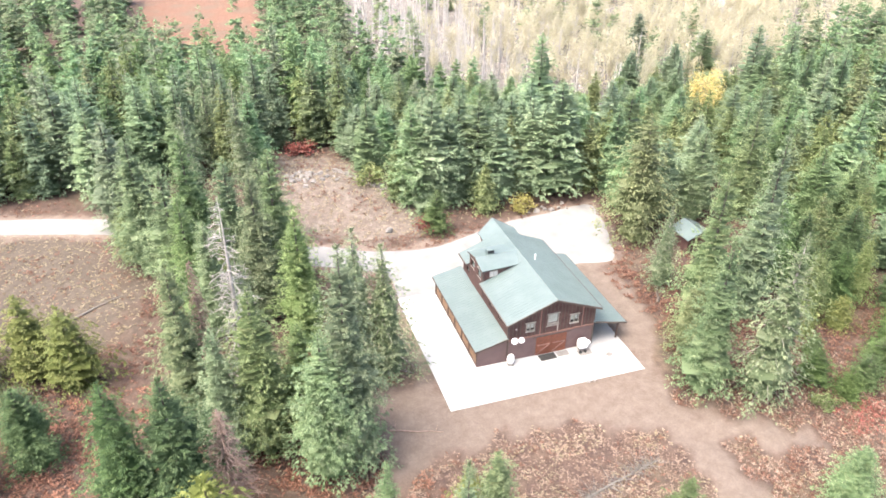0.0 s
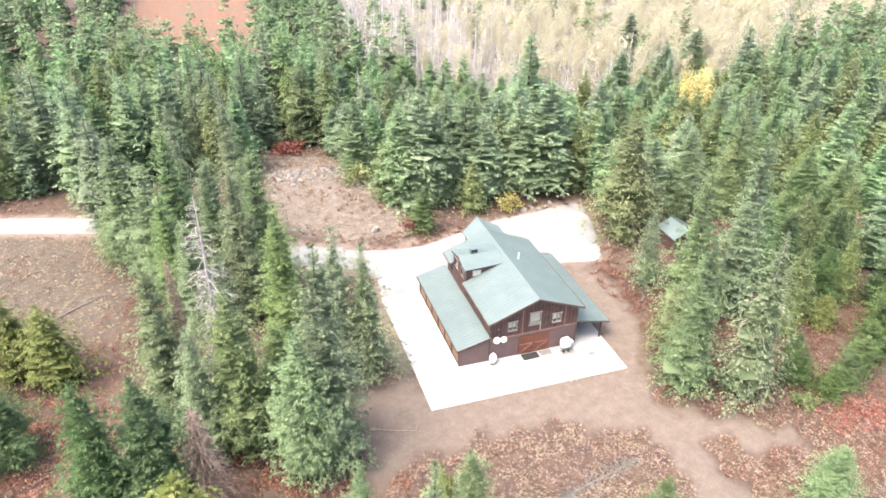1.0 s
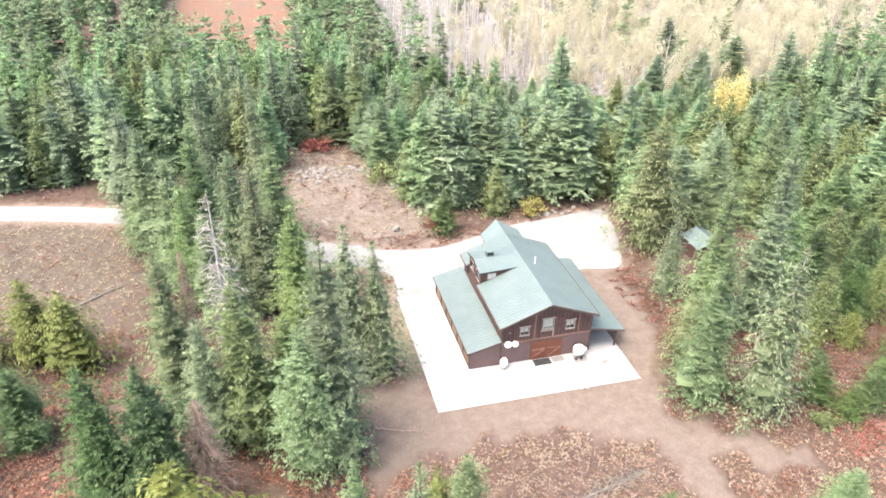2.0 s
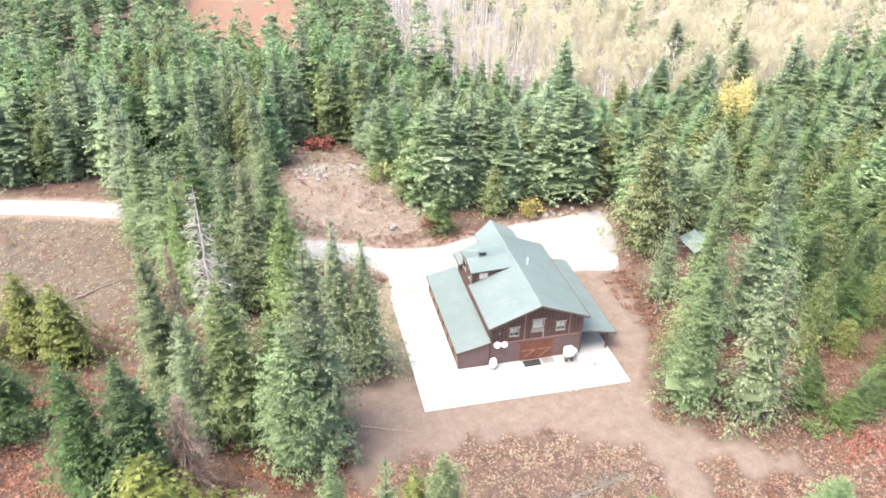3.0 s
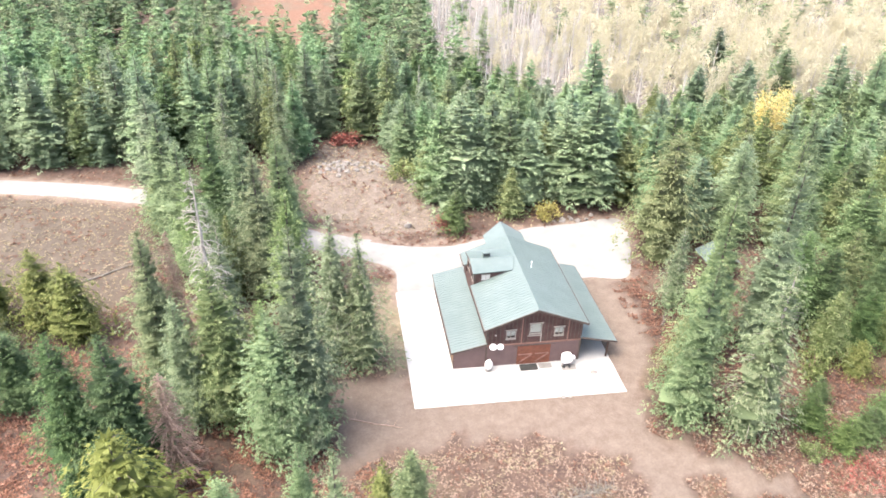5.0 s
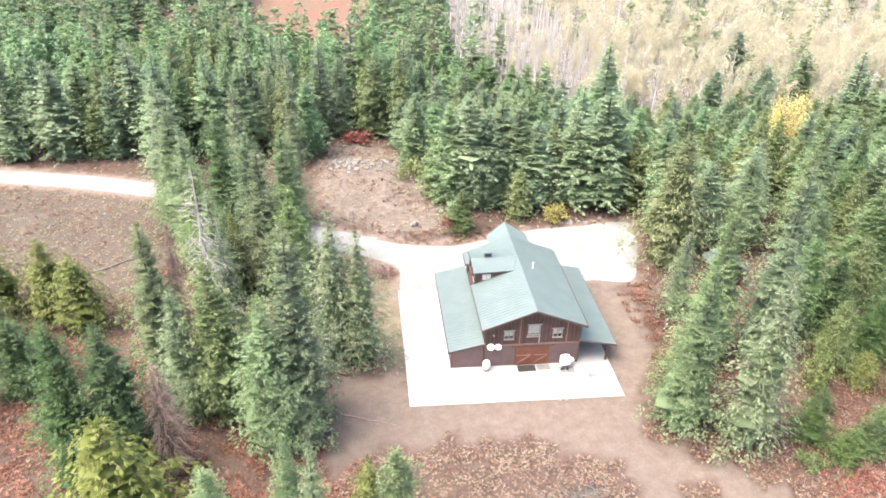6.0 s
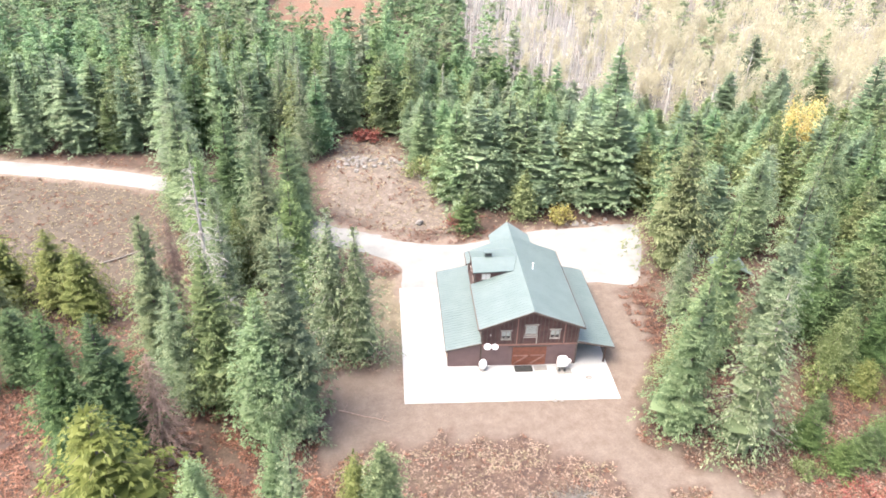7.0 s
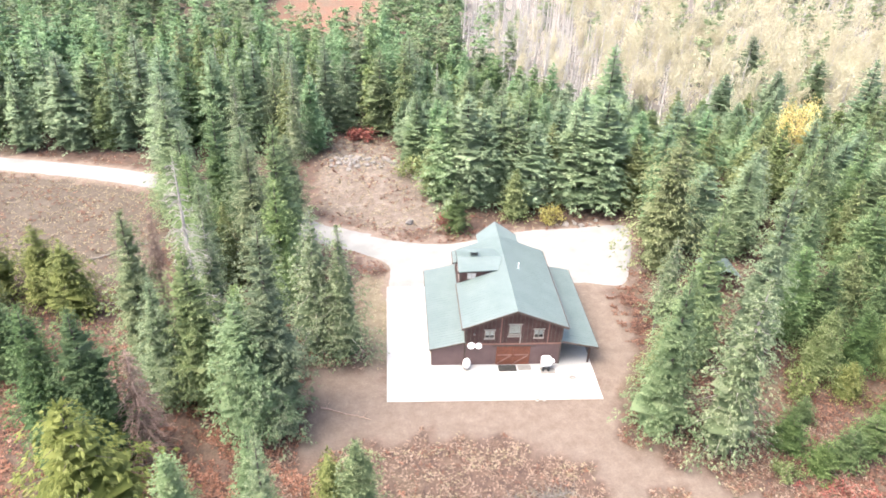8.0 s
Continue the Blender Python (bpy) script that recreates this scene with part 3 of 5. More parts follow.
hpart("wall", wall(bmesh.new(), LX, -WALL_X - 0.09, lean, [], FRONT + 0.012, FRONT + 0.15), M_WAINSCOT, "mauve-brown lean-to end wall")
hpart("wall", wall(bmesh.new(), LX, -WALL_X - 0.002, lean, [], BACK + 0.3, BACK + 0.45), M_WAINSCOT)
bays, y0, y1 = 6, FRONT + 0.16, 14.98
for i in range(bays):
    a, b = y0 + (y1 - y0) * i / bays, y0 + (y1 - y0) * (i + 1) / bays
    hole = [(a + 0.75, b - 0.55, 0.95, 1.9)] if i % 2 else []
    hpart("stall_wall", wall(bmesh.new(), a + 0.085, b - 0.085, lambda u: lean(LX) - 0.02, hole, LX + 0.05, LX + 0.15, "y"), M_TANWALL, "tan boarded stall wall")
    if hole:
        # added dark sheet closing the hole, coloured as the shade inside
        hpart("stall_shutter", box((LX + 0.10, a + 0.75, 0.96), (LX + 0.14, b - 0.55, 1.89)), M_DARKROOM, "dark sheet in the stall opening, the shade inside put into its colour")
    hpart("post", box((LX - 0.06, a - 0.085 if i else y0 - 0.11, 0.0), (LX + 0.12, a + 0.085, lean(LX) - 0.01), 0.012), M_POST)
    hpart("kick_rail", box((LX - 0.03, a + 0.085, 0.02), (LX + 0.05, b - 0.085, 0.24), 0.01), M_POST)
hpart("post", box((LX - 0.06, y1 - 0.085, 0.0), (LX + 0.12, y1 + 0.085, lean(LX) - 0.01), 0.012), M_POST)
hpart("post", box((-WALL_X - 0.085, FRONT - 0.04, 0.0), (-WALL_X + 0.0, FRONT + 0.09, 3.0), 0.01), M_POST)
# open lean-to
for y in (0.78, 4.4, 8.0, 11.6, 15.1):
    hpart("post", box((8.17, y - 0.09, 0.0), (8.35, y + 0.09, 2.33), 0.012), M_POST)
hpart("beam", box((8.18, 0.55, 2.16), (8.34, 15.3, 2.36)), M_POST)
hpart("rafter_tail", box((5.05, 0.52, 2.9), (5.2, 0.66, 3.06)), M_POST)

# dormer on the left slope, with its own low gable
DX, D0, D1, DZ, DR = -5.06, 8.2, 12.5, 6.86, 7.40
dm = (D0 + D1) / 2
dorm = hpart("dormer", wall(bmesh.new(), D0, D1, lambda y: DZ + (DR - DZ) * (1 - abs(y - dm) / (D1 - dm)) - 0.12,
                            [(D0 + 0.55, D0 + 1.65, 5.35, 6.35), (dm + 0.5, dm + 1.6, 5.35, 6.35)], DX - 0.02, DX + 0.15, "y", 3.1), M_SIDING, "red-brown dormer with low green gable roof")


def dpart(name, bm, mat, label=""):
    bmesh.ops.transform(bm, matrix=HOME, verts=bm.verts[:])
    return part(name, bm, mat, dorm, label)


def cheek(y):
    bm = bmesh.new()
    x1 = -(RIDGE - DZ) / SLOPE
    q = [(DX + 0.16, EAVE - 0.1), (-0.5, RIDGE - SLOPE * 0.5 - 0.2), (x1 + 0.6, DZ - 0.06), (DX + 0.16, DZ - 0.06)]
    v = [bm.verts.new((a, y, z)) for a, z in q] + [bm.verts.new((a, y + 0.14, z)) for a, z in q]
    for f in ((0, 1, 2, 3), (7, 6, 5, 4), (0, 4, 5, 1), (1, 5, 6, 2), (2, 6, 7, 3), (3, 7, 4, 0)):
        bm.faces.new([v[i] for i in f])
    bmesh.ops.recalc_face_normals(bm, faces=bm.faces[:])
    return bm


dpart("dormer_wall", cheek(D0 + 0.004), M_SIDING)
dpart("dormer_wall", cheek(D1 - 0.15), M_SIDING)
fr = bmesh.new()
add_box(fr, (-4.3, D0 - 0.03, 5.85), (-3.3, D0 + 0.003, 6.62))
dpart("window_frame", fr, M_FRAME)
# opaque pale panes, the sky's reflection painted as their colour
dpart("pane", box((-4.22, D0 - 0.036, 5.93), (-3.84, D0 - 0.031, 6.54)), M_SKY_PALE)
dpart("pane", box((-3.76, D0 - 0.036, 5.93), (-3.38, D0 - 0.031, 6.54)), M_SKY_PALE)
for a, b in ((D0 + 0.55, D0 + 1.65), (dm + 0.5, dm + 1.6)):
    dpart("window_frame", box((DX - 0.05, a - 0.1, 5.25), (DX - 0.021, b + 0.1, 5.35)), M_FRAME)
    dpart("window_frame", box((DX - 0.05, a - 0.1, 6.35), (DX - 0.021, b + 0.1, 6.47)), M_FRAME)
    dpart("pane", box((DX + 0.04, a, 5.36), (DX + 0.06, b, 6.34)), M_GLASS)
dpart("corner_board", box((DX - 0.06, D0 - 0.05, 4.6), (DX + 0.10, D0 + 0.08, DZ - 0.1), 0.01), M_TRIM)
for s, ye in ((-1, D0 - 0.14), (1, D1 + 0.25)):
    bm = bmesh.new()
    zr = RIDGE + 0.02
    slab_poly(bm, [(DX - 0.22, ye, DZ), (-0.85, ye, DZ + 0.20), (-0.2, dm, zr + 0.06), (DX - 0.22, dm, DR + 0.02)], 0.11)
    dpart("dormer_roof", bm, M_ROOF)
bm = bmesh.new()
for s, ye in ((-1, D0 - 0.14), (1, D1 + 0.25)):
    p, q = Vector((DX - 0.24, ye, DZ)), Vector((DX - 0.24, dm, DR + 0.02))
    v = [bm.verts.new(x) for x in (p, q, q - Vector((0, 0, 0.2)), p - Vector((0, 0, 0.2)))]
    w = [bm.verts.new(x.co + Vector((0.05, 0, 0))) for x in v]
    for f in ((v[0], v[1], v[2], v[3]), (w[3], w[2], w[1], w[0]), (v[0], w[0], w[1], v[1]), (v[3], v[2], w[2], w[3]), (v[0], v[3], w[3], w[0])):
        bm.faces.new(f)
bmesh.ops.recalc_face_normals(bm, faces=bm.faces[:])
dpart("dormer_fascia", bm, M_TRIM)

# flue box and vent pipe
flue = hpart("chimney", box((-3.75, 10.35, 6.9), (-2.95, 11.05, 7.98), 0.02), M_ROOF, "boxed metal flue with black louvre")
lv = box((-3.70, 10.31, 7.62), (-3.00, 10.348, 7.92))
bmesh.ops.transform(lv, matrix=HOME, verts=lv.verts[:])
part("louvre", lv, M_BLACK, flue)
cp = box((-3.80, 10.28, 7.98), (-2.90, 11.1, 8.03), 0.02)
bmesh.ops.transform(cp, matrix=HOME, verts=cp.verts[:])
part("chimney_cap", cp, M_ROOF, flue)
vp = bmesh.new()
add_tube(vp, (1.42, 8.7, 6.6), (1.42, 8.7, 7.55), 0.05, 0.05, 10)
pipe = hpart("vent_pipe", vp, M_WHITE, "white metal vent pipe", smooth=True)
for name, p, q, a, b in (("flashing", (1.42, 8.7, 6.72), (1.42, 8.7, 6.86), 0.14, 0.06), ("rain_cap", (1.42, 8.7, 7.54), (1.42, 8.7, 7.64), 0.10, 0.04)):
    v = add_tube(bmesh.new(), p, q, a, b, 12)
    bmesh.ops.transform(v, matrix=HOME, verts=v.verts[:])
    part(name, v, M_WHITE, pipe)


# ---- things round the house ----
def dish(x, z, r):
    t_ = thing("satellite_dish", "white satellite dish on a bracket at the wall", "satellite dish", "dishes on the front wall", (x, FRONT - 0.05, z))
    bm = bmesh.new()
    rows = []
    for i in range(5):
        u = i / 4
        rows.append([bm.verts.new((math.cos(a) * r * u, -0.32 - 0.16 * u * u, math.sin(a) * r * u * 0.9)) for a in [k * math.pi / 8 for k in range(16)]] if i else [bm.verts.new((0, -0.32, 0))])
    for k in range(16):
        bm.faces.new((rows[0][0], rows[1][k], rows[1][(k + 1) % 16]))
        for i in range(1, 4):
            bm.faces.new((rows[i][k], rows[i + 1][k], rows[i + 1][(k + 1) % 16], rows[i][(k + 1) % 16]))
    bmesh.ops.rotate(bm, cent=(0, -0.3, 0), matrix=Matrix.Rotation(radians(-32), 3, "X"), verts=bm.verts[:])
    bmesh.ops.solidify(bm, geom=bm.faces[:], thickness=0.025)
    part("reflector", bm, M_WHITE, t_, smooth=True)
    part("mast", add_tube(add_tube(bmesh.new(), (0, 0.05, -0.3), (0, -0.2, -0.3), 0.03, 0.03), (0, -0.2, -0.3), (0, -0.3, 0.0), 0.03, 0.03), M_FRAME, t_)
    part("feed_arm", add_tube(bmesh.new(), (0, -0.4, -r * 0.8), (0, -0.85, 0.1), 0.02, 0.02), M_FRAME, t_)
    return t_


dish(-4.45, 2.85, 0.38)
dish(-3.68, 2.8, 0.35)


def covered(x, y, w, h, name, label, legs):
    """Something under a white cover, on short dark feet."""
    t_ = thing(name, label, "garden planter" if not legs else "grill", "", (x, y, 0))
    bm = bmesh.new()
    bmesh.ops.create_icosphere(bm, subdivisions=3, radius=0.5)
    for v in bm.verts:
        k = 1 + 0.06 * noise.noise(v.co * 4 + Vector((x, y, 0)))
        c = v.co.copy()
        if legs:
            # squared hood, a little narrower at the top
            c = Vector([math.copysign(min(0.5, abs(q) ** 0.45 * 0.68), q) for q in c])
            c.x, c.y = c.x * (1.12 - 0.18 * c.z), c.y * (1.0 - 0.15 * c.z)
        v.co = Vector((c.x * w * k, c.y * w * k * 0.85, (c.z + 0.5) * h * k + (0.45 if legs else 0.06)))
    part("cover", bm, M_WHITE, t_, smooth=True)
    if legs:
        sh = box((0.42 * w, -0.28 * w, 0.85), (0.88 * w, 0.26 * w, 1.18), 0.1)
        part("side_shelf_cover", sh, M_WHITE, t_)
        for a, c in ((-0.3, -0.2), (0.3, -0.2), (0.3, 0.2), (-0.3, 0.2)):
            part("leg", add_tube(bmesh.new(), (a * w, c * w, 0.0), (a * w, c * w, 0.75), 0.035, 0.03), M_BLACK, t_)
        for a in (-0.36, 0.2):
            part("wheel", add_tube(bmesh.new(), (a * w - 0.05, -0.48 * w, 0.15), (a * w + 0.05, -0.40 * w, 0.15), 0.15, 0.15, 12), M_BLACK, t_)
    else:
        part("base", add_tube(bmesh.new(), (0, 0, 0.0), (0, 0, 0.12), w * 0.4, w * 0.42, 14), M_MAT2, t_)
    return t_


covered(-4.82, 0.0, 0.85, 1.3, "white_urn", "tall rounded white urn on the concrete by the wall", False)
covered(3.55, -0.15, 1.0, 1.1, "covered_grill", "grill under a white cover, dark wheels below", True)
mt = box((-1.45, -0.55, 0.004), (0.45, 0.45, 0.035), 0.012)
tagged(part("door_mat", mt, M_MAT), "dark rubber mat on the concrete before the doors", "mat")
mt = box((0.62, -0.4, 0.004), (2.0, 0.42, 0.03), 0.012)
tagged(part("door_mat", mt, M_MAT2), "grey woven mat on the concrete before the doors", "mat")
mt = box((2.95, -1.05, 0.004), (4.5, -0.1, 0.02), 0.008)
tagged(part("grill_mat", mt, M_MAT2), "grey mat on the concrete under the grill", "mat")
for x, y, s in ((6.1, -1.7, 0.3), (1.8, -4.95, 0.22), (2.5, -5.0, 0.16)):
    st = bmesh.new()
    bmesh.ops.create_icosphere(st, subdivisions=2, radius=s)
    for v in st.verts:
        v.co = Vector((v.co.x * 1.3, v.co.y, max(v.co.z * 0.4, -0.04))) * (1 + 0.25 * noise.noise(v.co * 3 + Vector((x, 0, 0))))
    o = part("flat_stone", st, M_STONE, None)
    o.location = (x, y, 0.03)
    tagged(o, "flat pale stone lying on the concrete", "stone")

# small shed among the trees
shed = thing("garden_shed", "small shed with grey-green metal roof under the trees", "shed", at=(28.2, 15.6, 0))
for a, b in (((-1.8, -1.8), (1.8, -1.66)), ((-1.8, 1.66), (1.8, 1.8)), ((-1.8, -1.66), (-1.66, 1.66)), ((1.66, -1.66), (1.8, 1.66))):
    part("wall", box((*a, -0.1), (*b, 2.35)), M_SIDING, shed)
for sx in (-1, 1):
    bm = bmesh.new()
    slab_poly(bm, [(sx * 2.15, -2.1, 2.3), (sx * 2.15, 2.1, 2.3), (0, 2.1, 3.3), (0, -2.1, 3.3)], 0.1)
    part("roof", bm, M_ROOF, shed)


# ---- trees ----
def norm(v):
    return v / np.maximum(np.linalg.norm(v, axis=-1, keepdims=True), 1e-9)


def blades(base, way, side, length, width, belly=0.45):
    """Pointed sprays, one four-cornered leaf each."""
    l, w = length[:, None], width[:, None] * 0.5
    v = np.stack([base, base + way * l * belly + side * w, base + way * l, base + way * l * belly - side * w], 1).reshape(-1, 3)
    return v, np.arange(len(v)).reshape(-1, 4)


def sticks(p, q, r0, r1, n=3):
    """Thin tapered sticks from p to q, n-sided."""
    d = norm(q - p)
    ref = np.where(np.abs(d[:, 2:3]) > 0.9, np.array([[1.0, 0, 0]]), np.array([[0, 0, 1.0]]))
    a = norm(np.cross(d, ref))
    b = np.cross(d, a)
    ang = np.arange(n) * 2 * np.pi / n
    ring = a[:, None, :] * np.cos(ang)[None, :, None] + b[:, None, :] * np.sin(ang)[None, :, None]
    v = np.concatenate([p[:, None, :] + ring * r0[:, None, None], q[:, None, :] + ring * r1[:, None, None]], 1)
    k = np.arange(n)
    f = np.stack([k, (k + 1) % n, n + (k + 1) % n, n + k], 1)
    return v.reshape(-1, 3), (f[None] + (np.arange(len(p)) * 2 * n)[:, None, None]).reshape(-1, 4)


def stem(h, r, rng, bend=0.15, n=8, rows=9):
    """A tapered, slightly bent trunk with a flared foot."""
    u = np.linspace(0, 1, rows)
    cx, cy = bend * np.sin(u * 3 + rng.uniform(0, 6)) * u, bend * np.sin(u * 2.3 + rng.uniform(0, 6)) * u
    ang = np.arange(n) * 2 * np.pi / n
    rad = r * ((1 - u) ** 0.85 + 0.03) * (1 + 0.7 * np.exp(-u * 26))
    v = np.stack([cx[:, None] + rad[:, None] * np.cos(ang), cy[:, None] + rad[:, None] * np.sin(ang), np.repeat((u * h - 0.25 * (u == 0))[:, None], n, 1)], -1).reshape(-1, 3)
    k = np.arange(n)
    f = [np.stack([i * n + k, i * n + (k + 1) % n, (i + 1) * n + (k + 1) % n, (i + 1) * n + k], 1) for i in range(rows - 1)]
    return v, np.concatenate(f)


def join(*sets):
    vs, fs, o = [], [], 0
    for v, f in sets:
        vs.append(v)
        fs.append(f + o)
        o += len(v)
    return np.concatenate(vs), np.concatenate(fs)


def tufts(base, ways, sides, length, width, belly=0.5):
    """Fans of pointed sprays: those of one fan share their foot. ways and sides: fans x sprays x 3."""
    n, k = ways.shape[:2]
    l, w = length[..., None], width[..., None] * 0.5
    foot_ = base[:, None, :]
    v = np.concatenate([foot_, (np.stack([foot_ + ways * l * belly + sides * w, foot_ + ways * l, foot_ + ways * l * belly - sides * w], 2)).reshape(n, 3 * k, 3)], 1)
    o = np.arange(n)[:, None, None] * (3 * k + 1)
    j = 1 + 3 * np.arange(k)[:, None]
    f = o + np.concatenate([0 * j, j, j + 1, j + 2], 1)[None]
    return v.reshape(-1, 3), f.reshape(-1, 4)


# tier spacing, boughs a tier, fans a metre, sprays a fan, spray size, slimness: near, middle, deep and far trees
DETAIL = ((0.50, 8, 4.7, 4, 0.64, 0.20), (0.60, 7, 2.9, 3, 0.88, 0.24), (0.85, 6, 1.6, 3, 1.45, 0.34), (1.3, 5, 1.15, 2, 2.0, 0.46))


def conifer(seed, h, r, kind="fir", fine=1.0, foot=0.05):
    """Trunk with limbs, and a crown of boughs in whorls, each hung with fans of sprays; arrays of corners and faces."""
    g = np.random.RandomState(seed)
    cedar, thin = kind == "cedar", kind == "thin"
    level = 0 if fine > 0.7 else 1 if fine > 0.2 else 2 if fine > 0.1 else 3
    gap, n_b, per_m, n_s, size, slim = DETAIL[level]
    Z = np.array([0, 0, 1.0])
    z0 = foot * h
    ph = g.uniform(0, 6.283, 6)
    # whorls, and a few boughs between them
    tiers = int((h - z0) / gap)
    ut = (np.arange(tiers) + g.uniform(-0.42, 0.42, tiers)) / tiers
    u = np.concatenate([np.repeat(ut, n_b) + g.normal(0, 0.32, tiers * n_b) / tiers, g.uniform(0, 0.95, int(tiers * n_b * 0.35))])
    n = len(u)
    u = np.clip(u + g.normal(0, 0.006, n), 0, 0.985)
    phi = np.concatenate([(np.arange(tiers)[:, None] * 1.9 + np.arange(n_b)[None] * 6.283 / n_b).ravel() + g.uniform(-0.3, 0.3, tiers * n_b),
                          g.uniform(0, 6.283, n - tiers * n_b)])
    base_w = 0.74 + 0.26 * np.clip(u / 0.16, 0, 1)
    taper, power = (1.45, 0.78) if cedar else (1.30, 0.86) if thin else (1.14, 0.90) if kind == "spire" else (1.50, 0.78)
    prof = np.clip((1 - u) * taper, 0, 1) ** power * base_w
    lump = 1 + 0.10 * np.sin(u * 15 + ph[0]) + 0.08 * np.sin(u * 29 + ph[1])
    lobe = 1 + 0.13 * np.sin(phi * 2 + ph[2] + 3 * u) + 0.11 * np.sin(phi * 3 + u * 9 + ph[3])
    L = (r * prof * lump * lobe * g.uniform(0.74, 1.10, n)) * np.where(g.rand(n) < (0.3 if thin else 0.1), g.uniform(0.45, 0.8, n), 1.0) + 0.16
    z = z0 + (h - z0) * u
    rise = (0.32 + 0.55 * u ** 2) if cedar else (0.10 if thin else 0.20) + 0.75 * u ** 2
    droop = (0.92 - 0.3 * u) if cedar else (0.62 if thin else 0.50) - 0.25 * u
    out = np.stack([np.cos(phi), np.sin(phi), 0 * phi], 1)
    tang = np.stack([-np.sin(phi), np.cos(phi), 0 * phi], 1)
    # fans of sprays along the boughs, in a flat pointed spread
    k = np.maximum(2, (1.5 + per_m * L * (0.9 if thin else 1.0) * (0.7 + 0.3 * L / r)).astype(int))
    i = np.repeat(np.arange(n), k)
    q = len(i)
    s = 1.0 - 0.74 * g.rand(q) ** 1.25
    fan = g.uniform(-1, 1, q)
    wide = 0.36 * L[i] * (1.12 - s) + 0.10
    pos = out[i] * (L[i] * s)[:, None] + tang[i] * (fan * wide)[:, None] + Z * (z[i] + L[i] * (rise[i] * s - droop[i] * s * s) - 0.12 * np.abs(fan) * wide + g.uniform(-0.07, 0.07, q))[:, None]
    slope = 0.6 * (rise[i] - 2 * droop[i] * s) - (0.5 if cedar else 0.25 if thin else 0.12) - 0.25 * np.abs(fan)
    ang = (np.arange(n_s) - (n_s - 1) / 2)[None] * (1.35 / n_s) + g.uniform(-0.3, 0.3, (q, n_s)) + (fan * 0.75)[:, None]
    W = norm(out[i][:, None] * np.cos(ang)[..., None] + tang[i][:, None] * np.sin(ang)[..., None] + Z * (slope[:, None] + g.uniform(-0.45, 0.45, (q, n_s)))[..., None])
    S = norm(np.cross(W, Z + g.normal(0, 0.55, W.shape)))
    ln = size * (g.uniform(0.30, 0.56, q) * np.minimum(1.0, 0.5 + 0.28 * L[i]))[:, None] * g.uniform(0.75, 1.2, (q, n_s))
    crown = tufts(pos - W.mean(1) * ln.mean(1)[:, None] * 0.4, W, S, ln, ln * slim * g.uniform(0.8, 1.25, (q, n_s)))
    # the dense inner part of the boughs
    m = np.arange(n)
    core = 0.46 if thin else 0.52 if cedar else 0.60 if level == 0 else 0.68 if level == 1 else 0.8
    a_ = Z * (z[m] + 0.02)[:, None] + out[m] * 0.05
    mid = out[m] * (L[m] * core * 0.6)[:, None] + Z * (z[m] + L[m] * (rise[m] * 0.6 * core - droop[m] * (0.6 * core) ** 2) - 0.06)[:, None]
    end = out[m] * (L[m] * core)[:, None] + Z * (z[m] + L[m] * (rise[m] * core - droop[m] * core ** 2) - 0.10)[:, None]
    half = tang[m] * (L[m] * (0.24 if level == 0 else 0.34))[:, None] - Z * 0.08
    other = -tang[m] * (L[m] * (0.24 if level == 0 else 0.34))[:, None] - Z * 0.08
    iv = np.stack([a_, mid + half, end, mid + other], 1).reshape(-1, 3)
    crown = join(crown, (iv, np.arange(len(iv)).reshape(-1, 4)))
    # leader shoots
    top = np.array([[0, 0, h * 0.965]] * 7) + g.normal(0, 0.05, (7, 3))
    tw = norm(np.stack([g.normal(0, 0.45, 7), g.normal(0, 0.45, 7), np.ones(7)], 1))
    crown = join(crown, blades(top, tw, norm(np.cross(tw, g.normal(0, 1, (7, 3)))), np.full(7, 0.55), np.full(7, 0.16)))
    pick = g.choice(n, min(n, 110 if thin else 40 if level == 0 else 10), False)
    a = np.stack([0 * L[pick], 0 * L[pick], z[pick]], 1)
    b = out[pick] * (L[pick] * 0.85)[:, None] + Z * (z[pick] + L[pick] * (rise[pick] * 0.85 - droop[pick] * 0.72))[:, None]
    trunk = join(stem(h, 0.012 * h + 0.02, g, 0.0), sticks(a, b, 0.010 * L[pick] + 0.014, np.full(len(pick), 0.008)))
    return trunk, crown


